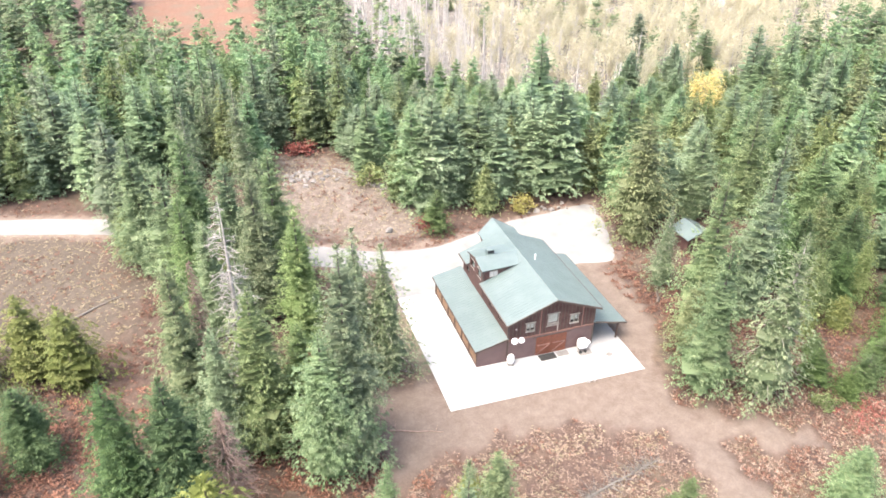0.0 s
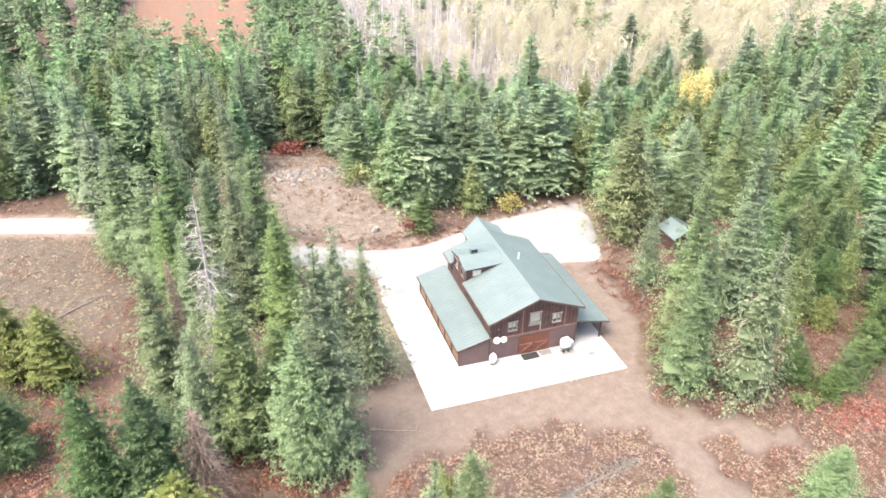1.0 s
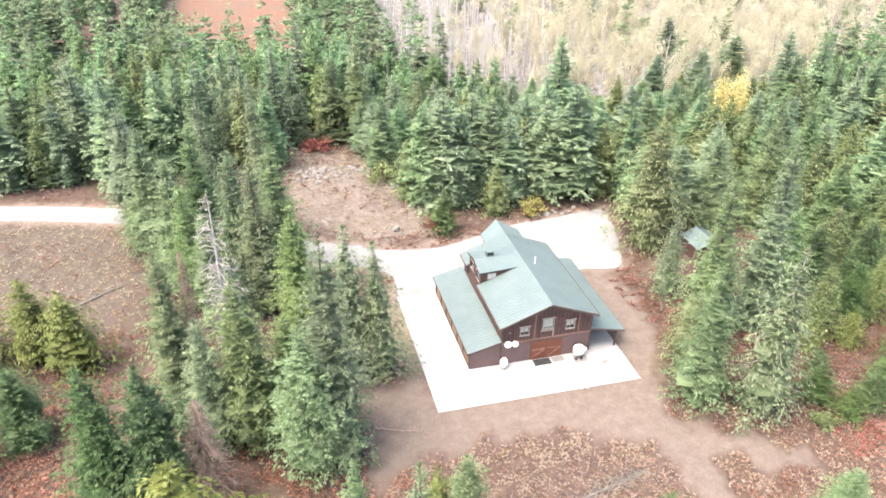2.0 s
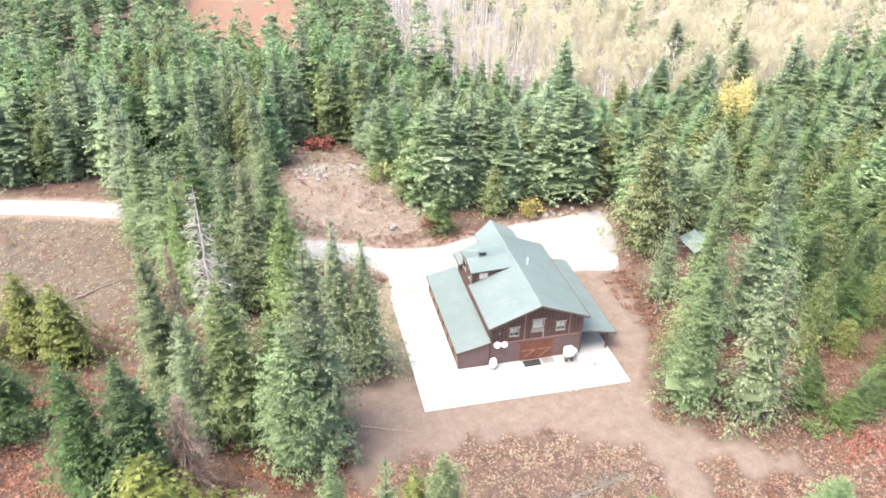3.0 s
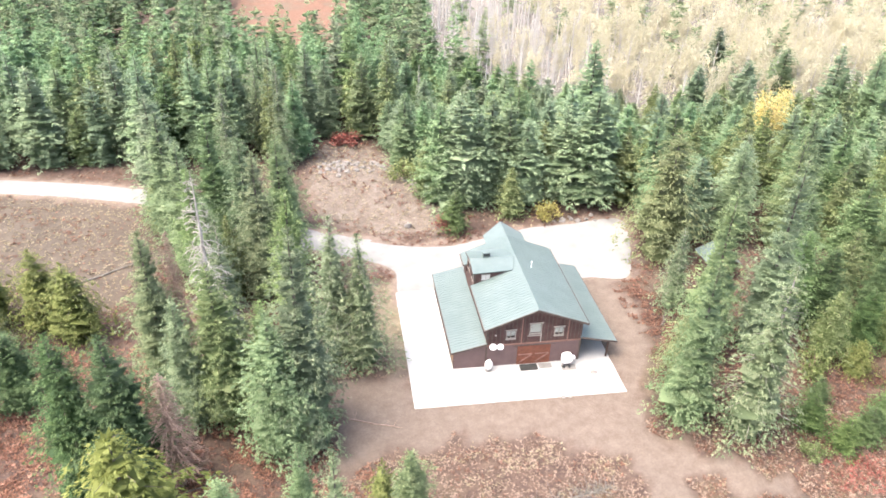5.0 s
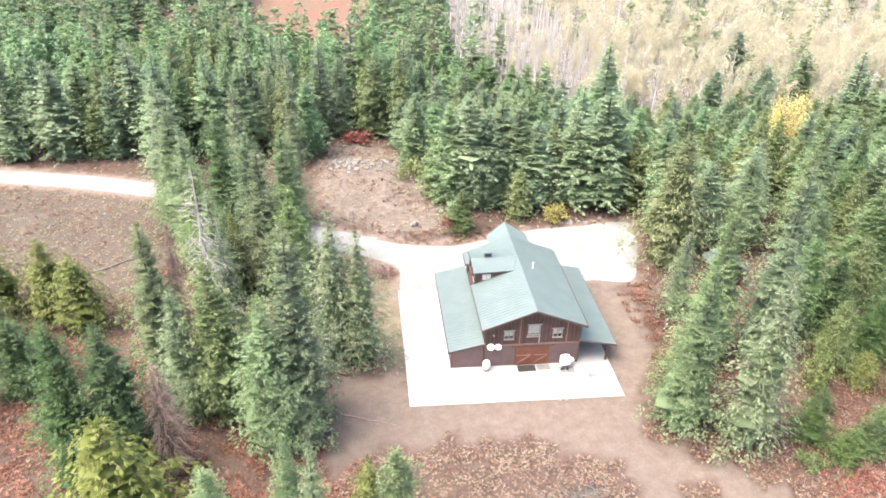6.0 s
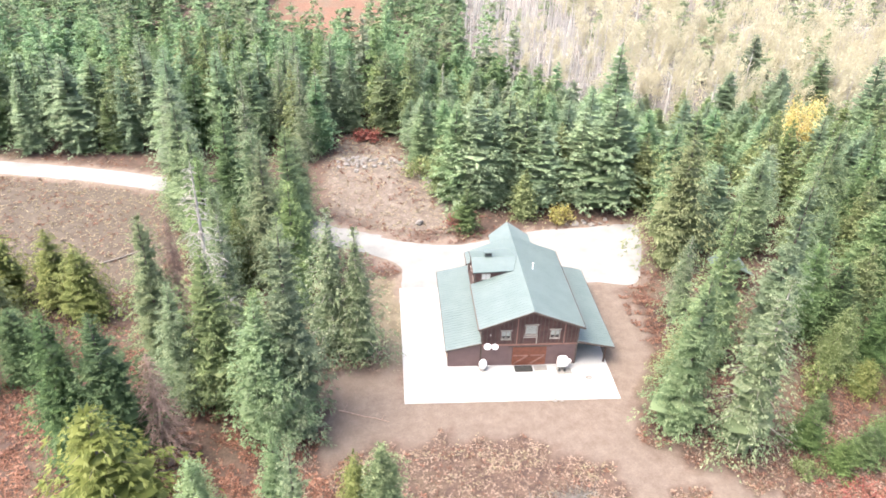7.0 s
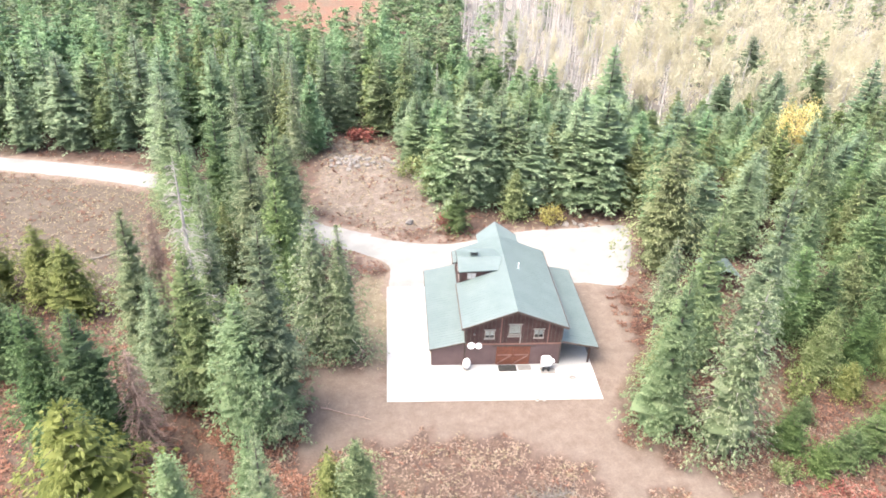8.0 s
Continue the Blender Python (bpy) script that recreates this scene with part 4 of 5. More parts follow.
def bare(seed, h, r, twigs=1.0, droop=0.35, bushy=False):
    """A dead conifer: trunk, thin limbs and side twigs."""
    g = np.random.RandomState(seed)
    n = int(90 * twigs)
    u = g.uniform(0.12, 0.97, n)
    L = r * (1 - u) ** 0.7 * g.uniform(0.35, 1.15, n) + 0.15
    phi = g.uniform(0, 6.283, n)
    out = np.stack([np.cos(phi), np.sin(phi), np.zeros(n)], 1)
    a = np.stack([0 * u, 0 * u, u * h], 1)
    m = a + out * (L * 0.55)[:, None] + np.array([0, 0, 1.0]) * (0.06 * L)[:, None]
    b = a + out * L[:, None] - np.array([0, 0, 1.0]) * (droop * L)[:, None]
    sets = [sticks(a, m, 0.028 + 0.012 * L, 0.02 + 0.008 * L), sticks(m, b, 0.02 + 0.008 * L, np.full(n, 0.010))]
    for q in range(4 if bushy else 2):
        s = g.uniform(0.3, 0.95, n)[:, None]
        p = m * (1 - s) + b * s
        e = p + norm(out + g.normal(0, 0.7, (n, 3)) - np.array([0, 0, 0.4])) * (L * 0.35 * g.uniform(0.5, 1.2, n))[:, None]
        sets.append(sticks(p, e, np.full(n, 0.022), np.full(n, 0.008)))
    return stem(h, 0.012 * h + 0.03, g, 0.12), join(*sets)


def broadleaf(seed, h, r, leaves=1200, size=0.22, clumps=34, low=0.25, spread_=0.5, narrow=1.0, up=-0.2, slim=0.8):
    """A leafy tree: trunk, rising limbs, and clumps of small leaves with gaps; up sets how steeply the shoots rise."""
    g = np.random.RandomState(seed)
    c = []
    while len(c) < clumps:
        p = g.uniform(-1, 1, 3)
        if p @ p < 1:
            c.append(p)
    c = np.array(c) * np.array([r, r, h * (1 - low) / 2]) + np.array([0, 0, h * (1 + low) / 2])
    c[:, :2] *= narrow
    i = g.randint(0, clumps, leaves)
    p = c[i] + g.normal(0, spread_, (leaves, 3)) * np.array([1, 1, 0.8 if up < 0 else 1.7])
    w = norm(g.normal(0, 1, (leaves, 3)) + np.array([0, 0, up]))
    s = norm(np.cross(w, g.normal(0, 1, (leaves, 3))))
    ln = size * g.uniform(0.6, 1.4, leaves)
    crown = blades(p, w, s, ln, ln * slim, 0.5)
    a = np.stack([0 * c[:, 0], 0 * c[:, 0], np.clip(c[:, 2] * 0.62, 0.1, h * 0.8)], 1)
    wood = join(stem(h * 0.9, 0.011 * h + 0.02, g, 0.2, 6, 7), sticks(a, c, np.full(clumps, 0.035), np.full(clumps, 0.01)))
    return wood, crown


def mesh_of(name, arr, mat):
    v, f = arr
    me = bpy.data.meshes.new(name)
    me.vertices.add(len(v))
    me.vertices.foreach_set("co", np.ascontiguousarray(v, dtype=np.float32).ravel())
    me.loops.add(f.size)
    me.loops.foreach_set("vertex_index", np.ascontiguousarray(f, dtype=np.int32).ravel())
    me.polygons.add(len(f))
    me.polygons.foreach_set("loop_start", np.arange(0, f.size, 4, dtype=np.int32))
    me.polygons.foreach_set("loop_total", np.full(len(f), 4, dtype=np.int32))
    me.materials.append(mat)
    me.update(calc_edges=True)
    me.validate()
    return me


# kind: [(height, radius, trunk mesh, crown mesh)]
STOCK, RAW = {}, {}


def stock(kind, h, r, arrays, bark, leaf, crown_name="crown"):
    STOCK.setdefault(kind, []).append((h, r, mesh_of("trunk", arrays[0], bark), mesh_of(crown_name, arrays[1], leaf)))
    RAW.setdefault(kind, []).append((h, r, arrays))


for s in range(3):
    stock("fir", 18, 3.4, conifer(10 + s, 18, 3.4, "fir", 1.0), M_BARK, M_FIR)
    stock("blue", 18, 3.4, conifer(20 + s, 18, 3.4, "fir", 1.0), M_BARK, M_BLUE)
    stock("spire", 18, 4.0, conifer(24 + s, 18, 4.0, "spire", 1.0, 0.02), M_BARK, M_BLUE)
# mid-wood firs mostly take the needle colours lightened for haze
for s in range(3):
    stock("dark", 17, 2.9, conifer(40 + s, 17, 2.9, "fir", 0.32), M_BARK, M_HAZED_FIR)
    stock("cedar", 16, 3.6, conifer(50 + s, 16, 3.6, "cedar", 1.0), M_BARK, M_CEDAR)
    stock("thin", 18, 3.2, conifer(60 + s, 18, 3.2, "thin", 1.0), M_GREY, M_SPRUCE)
    stock("back", 17, 2.8, conifer(70 + s, 17, 2.8, "fir", 0.32), M_BARK, M_FIR if s == 1 else M_HAZED_FIR)
    stock("midblue", 17, 3.2, conifer(85 + s, 17, 3.2, "fir", 0.32), M_BARK, M_HAZED_BLUE)
    stock("backcedar", 15, 2.6, conifer(75 + s, 15, 2.6, "cedar", 0.32), M_BARK, M_CEDAR)
for s in range(2):
    stock("deep", 17, 3.4, conifer(30 + s, 17, 3.4, "fir", 1.0, 0.02), M_BARK, M_DEEP)
    stock("olive", 10, 3.2, conifer(34 + s, 10, 3.2, "cedar", 1.0, 0.02), M_BARK, M_OLIVE)
    stock("young", 7, 2.2, conifer(80 + s, 7, 2.2, "fir", 0.8, 0.02), M_BARK, M_YOUNG)
    stock("snag", 20, 2.4, bare(90 + s, 20, 2.4, 2.2, 0.3, True), M_SNAG, M_SNAG, "crown")
    stock("brown", 14, 2.2, bare(95 + s, 14, 2.2, 5.5, 0.5, True), M_TWIG, M_TWIG, "crown")
    stock("yellow", 11, 3.2, broadleaf(100 + s, 11, 3.2, 4200, 0.24, 46, 0.2, 0.42, 0.85, 0.7, 0.6), M_TWIG, M_YELLOW)
    stock("poplar", 12, 2.0, broadleaf(104 + s, 12, 2.0, 1500, 0.42, 26, 0.2, 0.36, 0.8, 2.2, 0.26), M_WHITEBARK, M_PALE)
    stock("bush", 3, 1.6, broadleaf(110 + s, 3, 1.6, 900, 0.26, 22, 0.1, 0.35), M_TWIG, M_CEDAR)
    stock("redbush", 2, 1.5, broadleaf(114 + s, 2, 1.5, 700, 0.24, 20, 0.05, 0.35), M_TWIG, M_RED)
    stock("goldbush", 2.6, 1.6, broadleaf(118 + s, 2.6, 1.6, 800, 0.24, 22, 0.05, 0.35), M_TWIG, M_GOLD)
stock("bareaspen", 13, 1.8, bare(122, 13, 1.8, 0.5, -0.7), M_WHITEBARK, M_WHITEBARK, "crown")

NAMES = {"spire": ("fir_tree", "grey-green fir tapering from broad low boughs to a slim tip"),
         "fir": ("fir_tree", "dense green fir with drooping branches"), "blue": ("fir_tree", "grey-green fir with dense layered branches"),
         "dark": ("fir_tree", "green fir in the closed woods, haze in its colour"), "cedar": ("cedar_tree", "yellow-green cedar with drooping feathery sprays"),
         "thin": ("spruce_tree", "thin grey-green spruce with a sparse crown"), "midblue": ("fir_tree", "grey-green fir in the closed woods, haze in its colour"), "back": ("fir_tree", "slender green fir in the closed woods"),
         "backcedar": ("cedar_tree", "olive cedar in the closed woods"), "young": ("young_fir", "young bushy green fir on the forest floor"),
         "deep": ("fir_tree", "deep green fir with broad full boughs"), "olive": ("cedar_tree", "olive-yellow cedar with loose drooping sprays"),
         "snag": ("dead_tree", "dead grey tree with bare limbs"), "brown": ("dead_tree", "dead brown fir with dry hanging twigs"),
         "yellow": ("aspen_tree", "bright yellow autumn tree among firs"), "poplar": ("aspen_tree", "pale yellow autumn aspen with white trunk"),
         "bush": ("shrub", "yellow-green leafy shrub by the clearing"), "redbush": ("shrub", "red autumn shrub at the wood's edge"),
         "goldbush": ("shrub", "golden yellow shrub beside the gravel"), "bareaspen": ("aspen_tree", "bare white-barked aspen without leaves")}
first, turn, planted = {}, random.Random(7), []


def plant(kind, x, y, h, r, n=None):
    """A tree of a kind at (x, y), of that height and crown radius."""
    # beyond y = 33 firs switch to the needles with haze in their colour
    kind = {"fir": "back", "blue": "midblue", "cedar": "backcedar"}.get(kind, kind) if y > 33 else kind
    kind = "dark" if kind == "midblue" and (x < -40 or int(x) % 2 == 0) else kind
    kinds = STOCK[kind]
    k = (len(planted) if n is None else n) % len(kinds)
    h0, r0, tm, cm = kinds[k]
    wide = 1.0 if kind in ("snag", "brown", "bareaspen") else 1.2 if kind in ("thin", "olive") else 1.16 if kind in ("dark", "back", "midblue", "backcedar") else 1.1 if kind in ("fir", "blue") else 1.0
    z = float(ground_z(x, y)) - 0.05
    m = Matrix.Translation((x, y, z)) @ Matrix.Rotation(turn.uniform(0, 6.283), 4, "Z") @ Matrix.Diagonal((wide * r / r0, wide * r / r0, h / h0, 1))
    planted.append((x, y, r))
    key = (kind, k)
    if key in first:
        return copy_thing(first[key], m @ Matrix.Diagonal([1 / v for v in first[key].scale] + [1]))
    name, label = NAMES[kind]
    e = tagged(new(name), label, "shrub" if name == "shrub" else "tree", "trees of the wood" if name != "shrub" else "shrubs")
    for nm, me in (("trunk", tm), (cm.name.split(".")[0], cm)):
        o = new(nm, me)
        o.parent = e
    e.matrix_basis = m
    first[key] = e
    return e


def plant_all(rows):
    for row in rows:
        plant(*row)


# the belt between the field and the house
plant_all([("blue", -41.3, 31.3, 18.4, 3.9), ("blue", -28.4, 16.3, 19.0, 3.4), ("fir", -26.1, 19.9, 19.8, 3.4), ("fir", -24.8, 10.5, 17.0, 3.0),
           ("thin", -20.4, 3.2, 17.6, 3.4), ("thin", -17.8, 2.4, 16.0, 3.2), ("snag", -31.6, 0.9, 23.9, 3.4), ("thin", -31.0, 5.0, 17.0, 2.6), ("spire", -23.3, -7.0, 22.6, 5.0),
           ("blue", -30.4, -4.4, 18.0, 3.3), ("blue", -36.4, -0.5, 19.2, 3.1), ("brown", -34.6, 1.4, 18.6, 1.6), ("deep", -37.1, -11.9, 17.0, 3.9)])
plant_all([("deep", -40.9, -11.5, 17.2, 3.6), ("olive", -34.6, -20.6, 15.2, 5.8), ("spire", -23.0, -19.8, 12.2, 2.8), ("spire", -20.2, -28.2, 20.4, 3.0),
           ("fir", -28.4, -21.4, 11.4, 2.6), ("blue", -15.2, -21.0, 12.0, 2.5), ("olive", -17.2, -20.6, 10.9, 2.2), ("cedar", -32.2, 17.4, 11.0, 2.6),
           ("olive", -48.0, 10.6, 9.8, 3.5), ("olive", -52.2, 13.4, 9.8, 3.7), ("olive", -58.5, 14.0, 10.5, 4.2), ("cedar", -56.0, 7.0, 10.0, 3.8), ("young", 0.9, -22.8, 5.3, 2.0), ("blue", 15.3, -25.4, 6.8, 2.4),
           ("blue", -33.7, -4.3, 14.8, 2.6), ("brown", -33.8, -11.4, 12.5, 2.7), ("fir", -26.8, -2.5, 12.5, 2.6), ("fir", -25.6, -8.6, 15.5, 3.5)])
plant_all([("fir", -35.4, 30.9, 18.0, 3.2), ("blue", -45.2, 42.6, 16.9, 3.4), ("thin", -35.2, 44.0, 17.5, 2.8), ("blue", -36.5, 57.7, 16.0, 3.2),
           ("thin", -28.1, 52.8, 17.0, 2.6), ("thin", -26.3, 60.7, 14.0, 2.4), ("thin", -32.3, 61.0, 15.0, 2.4), ("fir", -26.8, 33.0, 13.0, 3.0),
           ("blue", -53.9, 60.6, 19.0, 3.2), ("fir", -14.6, 65.8, 15.6, 3.0), ("dark", -21.1, 72, 13.0, 2.6), ("fir", -10.4, 60.5, 8.6, 2.2),
           ("fir", -37.5, 22.5, 17.5, 3.4), ("fir", -30.8, 24.5, 17.5, 3.2), ("deep", -50.5, 0.5, 8.5, 3.2), ("cedar", -44.0, 34.5, 8.0, 2.2)])
plant_all([("blue", -48.7, 53.0, 15.0, 3.2), ("blue", -65.8, 58.5, 16.5, 4.2), ("dark", -41.1, 75.5, 14.2, 3.4), ("dark", -5.7, 77.0, 10.6, 2.8),
           ("snag", -44.0, 72.0, 15.0, 1.0), ("back", -60.0, 58.0, 9.5, 2.4), ("midblue", -70.0, 67.2, 13.0, 3.4), ("fir", -20.5, 66.5, 9.0, 2.2)])
# behind the house
plant_all([("blue", -1.8, 37.9, 17.3, 4.4), ("blue", 3.5, 41.5, 16.0, 4.2), ("fir", 8.0, 37.4, 13.5, 3.8), ("young", -3.6, 29.9, 6.2, 2.6),
           ("cedar", 5.2, 34.0, 8.0, 2.4), ("fir", 17.8, 36.6, 17.2, 5.2), ("blue", 24.5, 58.3, 19.2, 3.6), ("cedar", 22.9, 36.4, 12.0, 3.2),
           ("cedar", -6.5, 40.5, 9.5, 2.6), ("goldbush", 9.9, 31.9, 2.8, 1.9), ("redbush", -18.2, 63.0, 2.2, 2.6), ("redbush", -4.9, 30.6, 1.7, 1.6),
           ("dark", 12.8, 43.5, 14.5, 3.2), ("cedar", 28.6, 40.5, 11.0, 3.2), ("snag", -4.5, 66.5, 13.5, 1.0), ("bush", -9.4, 46.5, 3.4, 2.2)])
plant_all([("blue", -4.6, 38.9, 15.5, 3.4), ("fir", 0.9, 38.2, 15.0, 3.4), ("blue", 5.6, 38.8, 15.8, 3.6), ("cedar", 10.8, 38.6, 12.5, 3.2), ("blue", 13.6, 37.4, 15.2, 3.6),
           ("fir", 21.0, 40.0, 15.5, 3.6), ("fir", -8.6, 50.5, 13.0, 2.8), ("blue", -1.0, 45.5, 15.0, 3.4), ("fir", 8.5, 46.0, 15.5, 3.4), ("blue", 16.5, 44.5, 16.0, 3.6)])
# right of the house
plant_all([("cedar", 22.4, 20.5, 18.2, 5.6), ("thin", 19.0, 8.8, 11.0, 2.4), ("spire", 19.0, 0.8, 19.6, 4.4), ("cedar", 14.6, -3.4, 9.0, 3.0),
           ("spire", 12.6, -8.8, 17.8, 4.2), ("thin", 17.6, -11.8, 19.0, 3.5),
           ("spire", 40.3, 21.5, 16.6, 4.0), ("spire", 44.6, 26.4, 17.8, 4.0), ("spire", 25.8, 1.3, 23.0, 4.4), ("spire", 50.6, 27.0, 16.8, 4.0),
           ("fir", 30.4, 37.7, 15.3, 3.4), ("yellow", 56.5, 53.6, 11.4, 4.0), ("fir", 60.0, 69.7, 11.5, 3.6)])
plant_all([("fir", 70.0, 73.5, 13.2, 3.8), ("fir", 64.9, 91.6, 12.5, 3.6), ("cedar", 31.8, -2.0, 9.0, 3.0), ("bush", 28.6, -5.0, 3.6, 1.5),
           ("young", 23.8, -12.0, 4.0, 2.2), ("deep", 34.2, 3.4, 10.5, 3.2), ("blue", 33.0, 22.5, 14.0, 3.4),
           ("bush", 22.2, -15.4, 1.6, 1.3), ("young", 25.6, -14.8, 3.6, 1.9), ("young", 28.4, -14.0, 4.4, 2.1), ("young", 31.2, -12.8, 4.6, 2.2), ("young", 33.8, -11.0, 5.0, 2.2), ("young", 36.8, -12.2, 6.0, 2.4),
           ("olive", 33.6, -5.0, 4.6, 1.9), ("young", 27.4, -8.2, 3.0, 1.5), ("young", 32.6, -1.6, 5.6, 2.2), ("young", 39.5, -7.5, 7.0, 2.4), ("young", 40.0, -13.0, 5.5, 2.4), ("deep", 43.0, -4.0, 9.0, 3.0),
           ("cedar", 38.0, 5.5, 11.5, 3.4), ("fir", 43.5, 12.0, 14.0, 3.6),
           ("fir", 31.4, 4.8, 12.0, 3.0), ("deep", 36.2, -1.5, 8.0, 2.6), ("deep", 40.5, 2.5, 11.0, 3.2), ("cedar", 45.0, 5.5, 12.0, 3.4), ("fir", 35.0, 10.5, 13.5, 3.2), ("fir", 49.0, 11.0, 13.0, 3.4),
           ("cedar", 50.5, 18.8, 11.5, 3.4), ("cedar", 41.6, 41.2, 8.0, 2.6), ("fir", 50.0, 69.5, 11.0, 3.2), ("fir", 43.0, 62.0, 9.0, 2.8)])

# woods that close the view
fill = random.Random(21)
DEEP = []


def free(x, y, r):
    for a, b, c in planted:
        if (a - x) ** 2 + (b - y) ** 2 < (0.62 * (r + c)) ** 2:
            return False
    return True


def open_ground(x, y):
    return max(float(inside(p, x, y)) for p in (SLAB, YARD, TRACK, FIELD, MOUND, BURN)) > -1.6 or float(off_road(x, y)) < 4.5


def scatter(tries, x0, x1, y0, y1, kinds, hmin, hmax, rmin, rmax, limit, deep=70):
    n = 0
    for _ in range(tries):
        if n >= limit:
            break
        x, y = fill.uniform(x0, x1), fill.uniform(y0, y1)
        r = fill.uniform(rmin, rmax)
        if open_ground(x, y) or float(inside(ASPEN, x, y)) > -1 or not free(x, y, r):
            continue
        kind, tall = fill.choice(kinds), fill.uniform(hmin, hmax)
        if y > deep:
            planted.append((x, y, r))
            DEEP.append((kind, x, y, tall, r))
        else:
            plant(kind, x, y, tall, r)
        n += 1


CORE = ["dark", "dark", "back", "back", "midblue", "backcedar"]
planted += [(51, 46, 3.0), (50, 42.5, 2.5), (31, 33, 3.0), (35, 37, 3.0), (54.5, 50, 3.0), (53, 47, 3.0)]          # gaps left open
scatter(260, -37, -23, 14, 38, ["fir", "blue", "fir"], 13, 17, 2.4, 2.8, 3)
scatter(1800, -62, -9, 57, 90, CORE, 12, 18.5, 2.5, 3.4, 110)
scatter(700, -9, 19, 52, 90, CORE, 8, 11.5, 2.2, 3.0, 48)
scatter(600, 20, 66, 24, 48, ["dark", "back", "backcedar", "midblue"], 9.5, 14.5, 2.6, 3.5, 34)
scatter(500, 20, 66, 48, 72, ["back", "midblue", "backcedar", "midblue"], 6.5, 10.5, 2.2, 3.0, 34)
scatter(500, 44, 88, 0, 62, ["back", "midblue", "backcedar", "dark"], 11, 17, 2.8, 3.6, 40)
scatter(500, -92, -54, 56, 92, ["dark", "back", "dark"], 12, 19, 2.6, 3.6, 36)
scatter(160, -78, -56, -14, 14, ["back", "backcedar", "midblue"], 8, 14, 2.6, 3.4, 8)
scatter(200, 32, 50, -24, 2, ["cedar", "young", "fir"], 5, 9, 2.0, 2.8, 11)

scatter(420, 62, 104, 48, 90, ["dark", "back", "midblue", "backcedar"], 7, 11.5, 2.2, 3.0, 40, 0)

# pale aspens, the nearest ones
n = 0
for _ in range(2600):
    x, y = fill.uniform(-8, 125), fill.uniform(64, 122)
    if float(inside(ASPEN, x, y)) > 0.5 and free(x, y, 1.2) and n < 260:
        plant(fill.choice(["poplar", "poplar", "bareaspen"] if x > 33 else ["bareaspen", "bareaspen", "poplar"]), x, y, fill.uniform(8, 13), fill.uniform(1.5, 2.4))
        n += 1


def joined_tree(arr, x, y, z, h, r, h0, r0, a):
    v, f = arr
    v = v * np.array([r / r0, r / r0, h / h0])
    return np.stack([v[:, 0] * np.cos(a) - v[:, 1] * np.sin(a) + x, v[:, 0] * np.sin(a) + v[:, 1] * np.cos(a) + y, v[:, 2] + z], 1), f


for s in range(2):
    for kind in ("dark", "back", "midblue", "backcedar"):
        RAW.setdefault("deep" + kind, []).append((17, 2.8, conifer(160 + 4 * s + len(kind), 17, 2.8, "cedar" if kind == "backcedar" else "fir", 0.13)))
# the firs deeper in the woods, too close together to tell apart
for kind, label, leaf in (("dark", "dense green firs deep in the woods, haze in their colour", M_HAZED_FIR), ("back", "dense green firs deep in the woods", M_FIR),
                          ("midblue", "dense grey-green firs deep in the woods, haze in their colour", M_HAZED_BLUE), ("backcedar", "dense olive cedars deep in the woods", M_CEDAR)):
    sets = []
    for i, (k, x, y, h, r) in enumerate(DEEP):
        if k == kind:
            h0, r0, (tr, cr) = RAW["deep" + kind][i % 2]
            sets.append(joined_tree(cr, x, y, float(ground_z(x, y)) - 0.05, h, r, h0, r0, i * 2.4))
            sets.append(joined_tree(tr, x, y, float(ground_z(x, y)) - 0.05, h, r, h0, r0, i * 2.4))
    if sets:
        tagged(new("deep_woods", mesh_of("deep_woods", join(*sets), leaf)), label, "woods", kind="stuff")


def far_woods(name, label, kinds, leaf, want, test, hmin, hmax, rmin, rmax, box_, gap, seed, limbs=False):
    """Trees too many and too far to count, in one mesh."""
    g = np.random.RandomState(seed)
    pts, sets = [], []
    for _ in range(want * 14):
        x, y = g.uniform(box_[0], box_[1]), g.uniform(box_[2], box_[3])
        if len(pts) >= want:
            break
        if not test(x, y) or any((x - a) ** 2 + (y - b) ** 2 < gap * gap for a, b in pts):
            continue
        pts.append((x, y))
    raws = [q for k in kinds for q in RAW[k]]
    for x, y in pts:
        h0, r0, (tr, cr) = raws[g.randint(len(raws))]
        h, r, a = g.uniform(hmin, hmax), g.uniform(rmin, rmax), g.uniform(0, 6.283)
        z = float(ground_z(x, y)) - 0.05
        sets.append(joined_tree(cr, x, y, z, h, r, h0, r0, a))
        if limbs:
            sets.append(joined_tree(tr, x, y, z, h, 1.6 * r0, h0, r0, a))
    tagged(new(name, mesh_of(name, join(*sets), leaf)), label, "woods", kind="stuff")


for s in range(3):
    RAW.setdefault("far", []).append((16, 2.4, conifer(130 + s, 16, 2.4, "fir", 0.045)))
    RAW.setdefault("faraspen", []).append((11, 2.2, broadleaf(140 + s, 11, 2.2, 420, 0.64, 16, 0.15, 0.40, 0.85, 2.2, 0.26)))
    RAW.setdefault("farbare", []).append((12, 1.6, bare(150 + s, 12, 1.6, 0.5, -0.8)))


def wooded(x, y):
    return not open_ground(x, y) and float(inside(ASPEN, x, y)) < 0 and (y > 88 or x < -92 or x > 88) and not (x > -92 and x < 86 and y < 56)


far_woods("far_firs", "green fir forest stretching into the distance, haze in its colour", ["far"], M_HAZED_FIR, 230, wooded, 11, 18, 2.1, 3.1, (-132, 140, 56, 200), 4.0, 31)
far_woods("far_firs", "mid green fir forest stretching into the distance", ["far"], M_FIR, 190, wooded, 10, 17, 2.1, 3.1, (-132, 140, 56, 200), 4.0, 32)
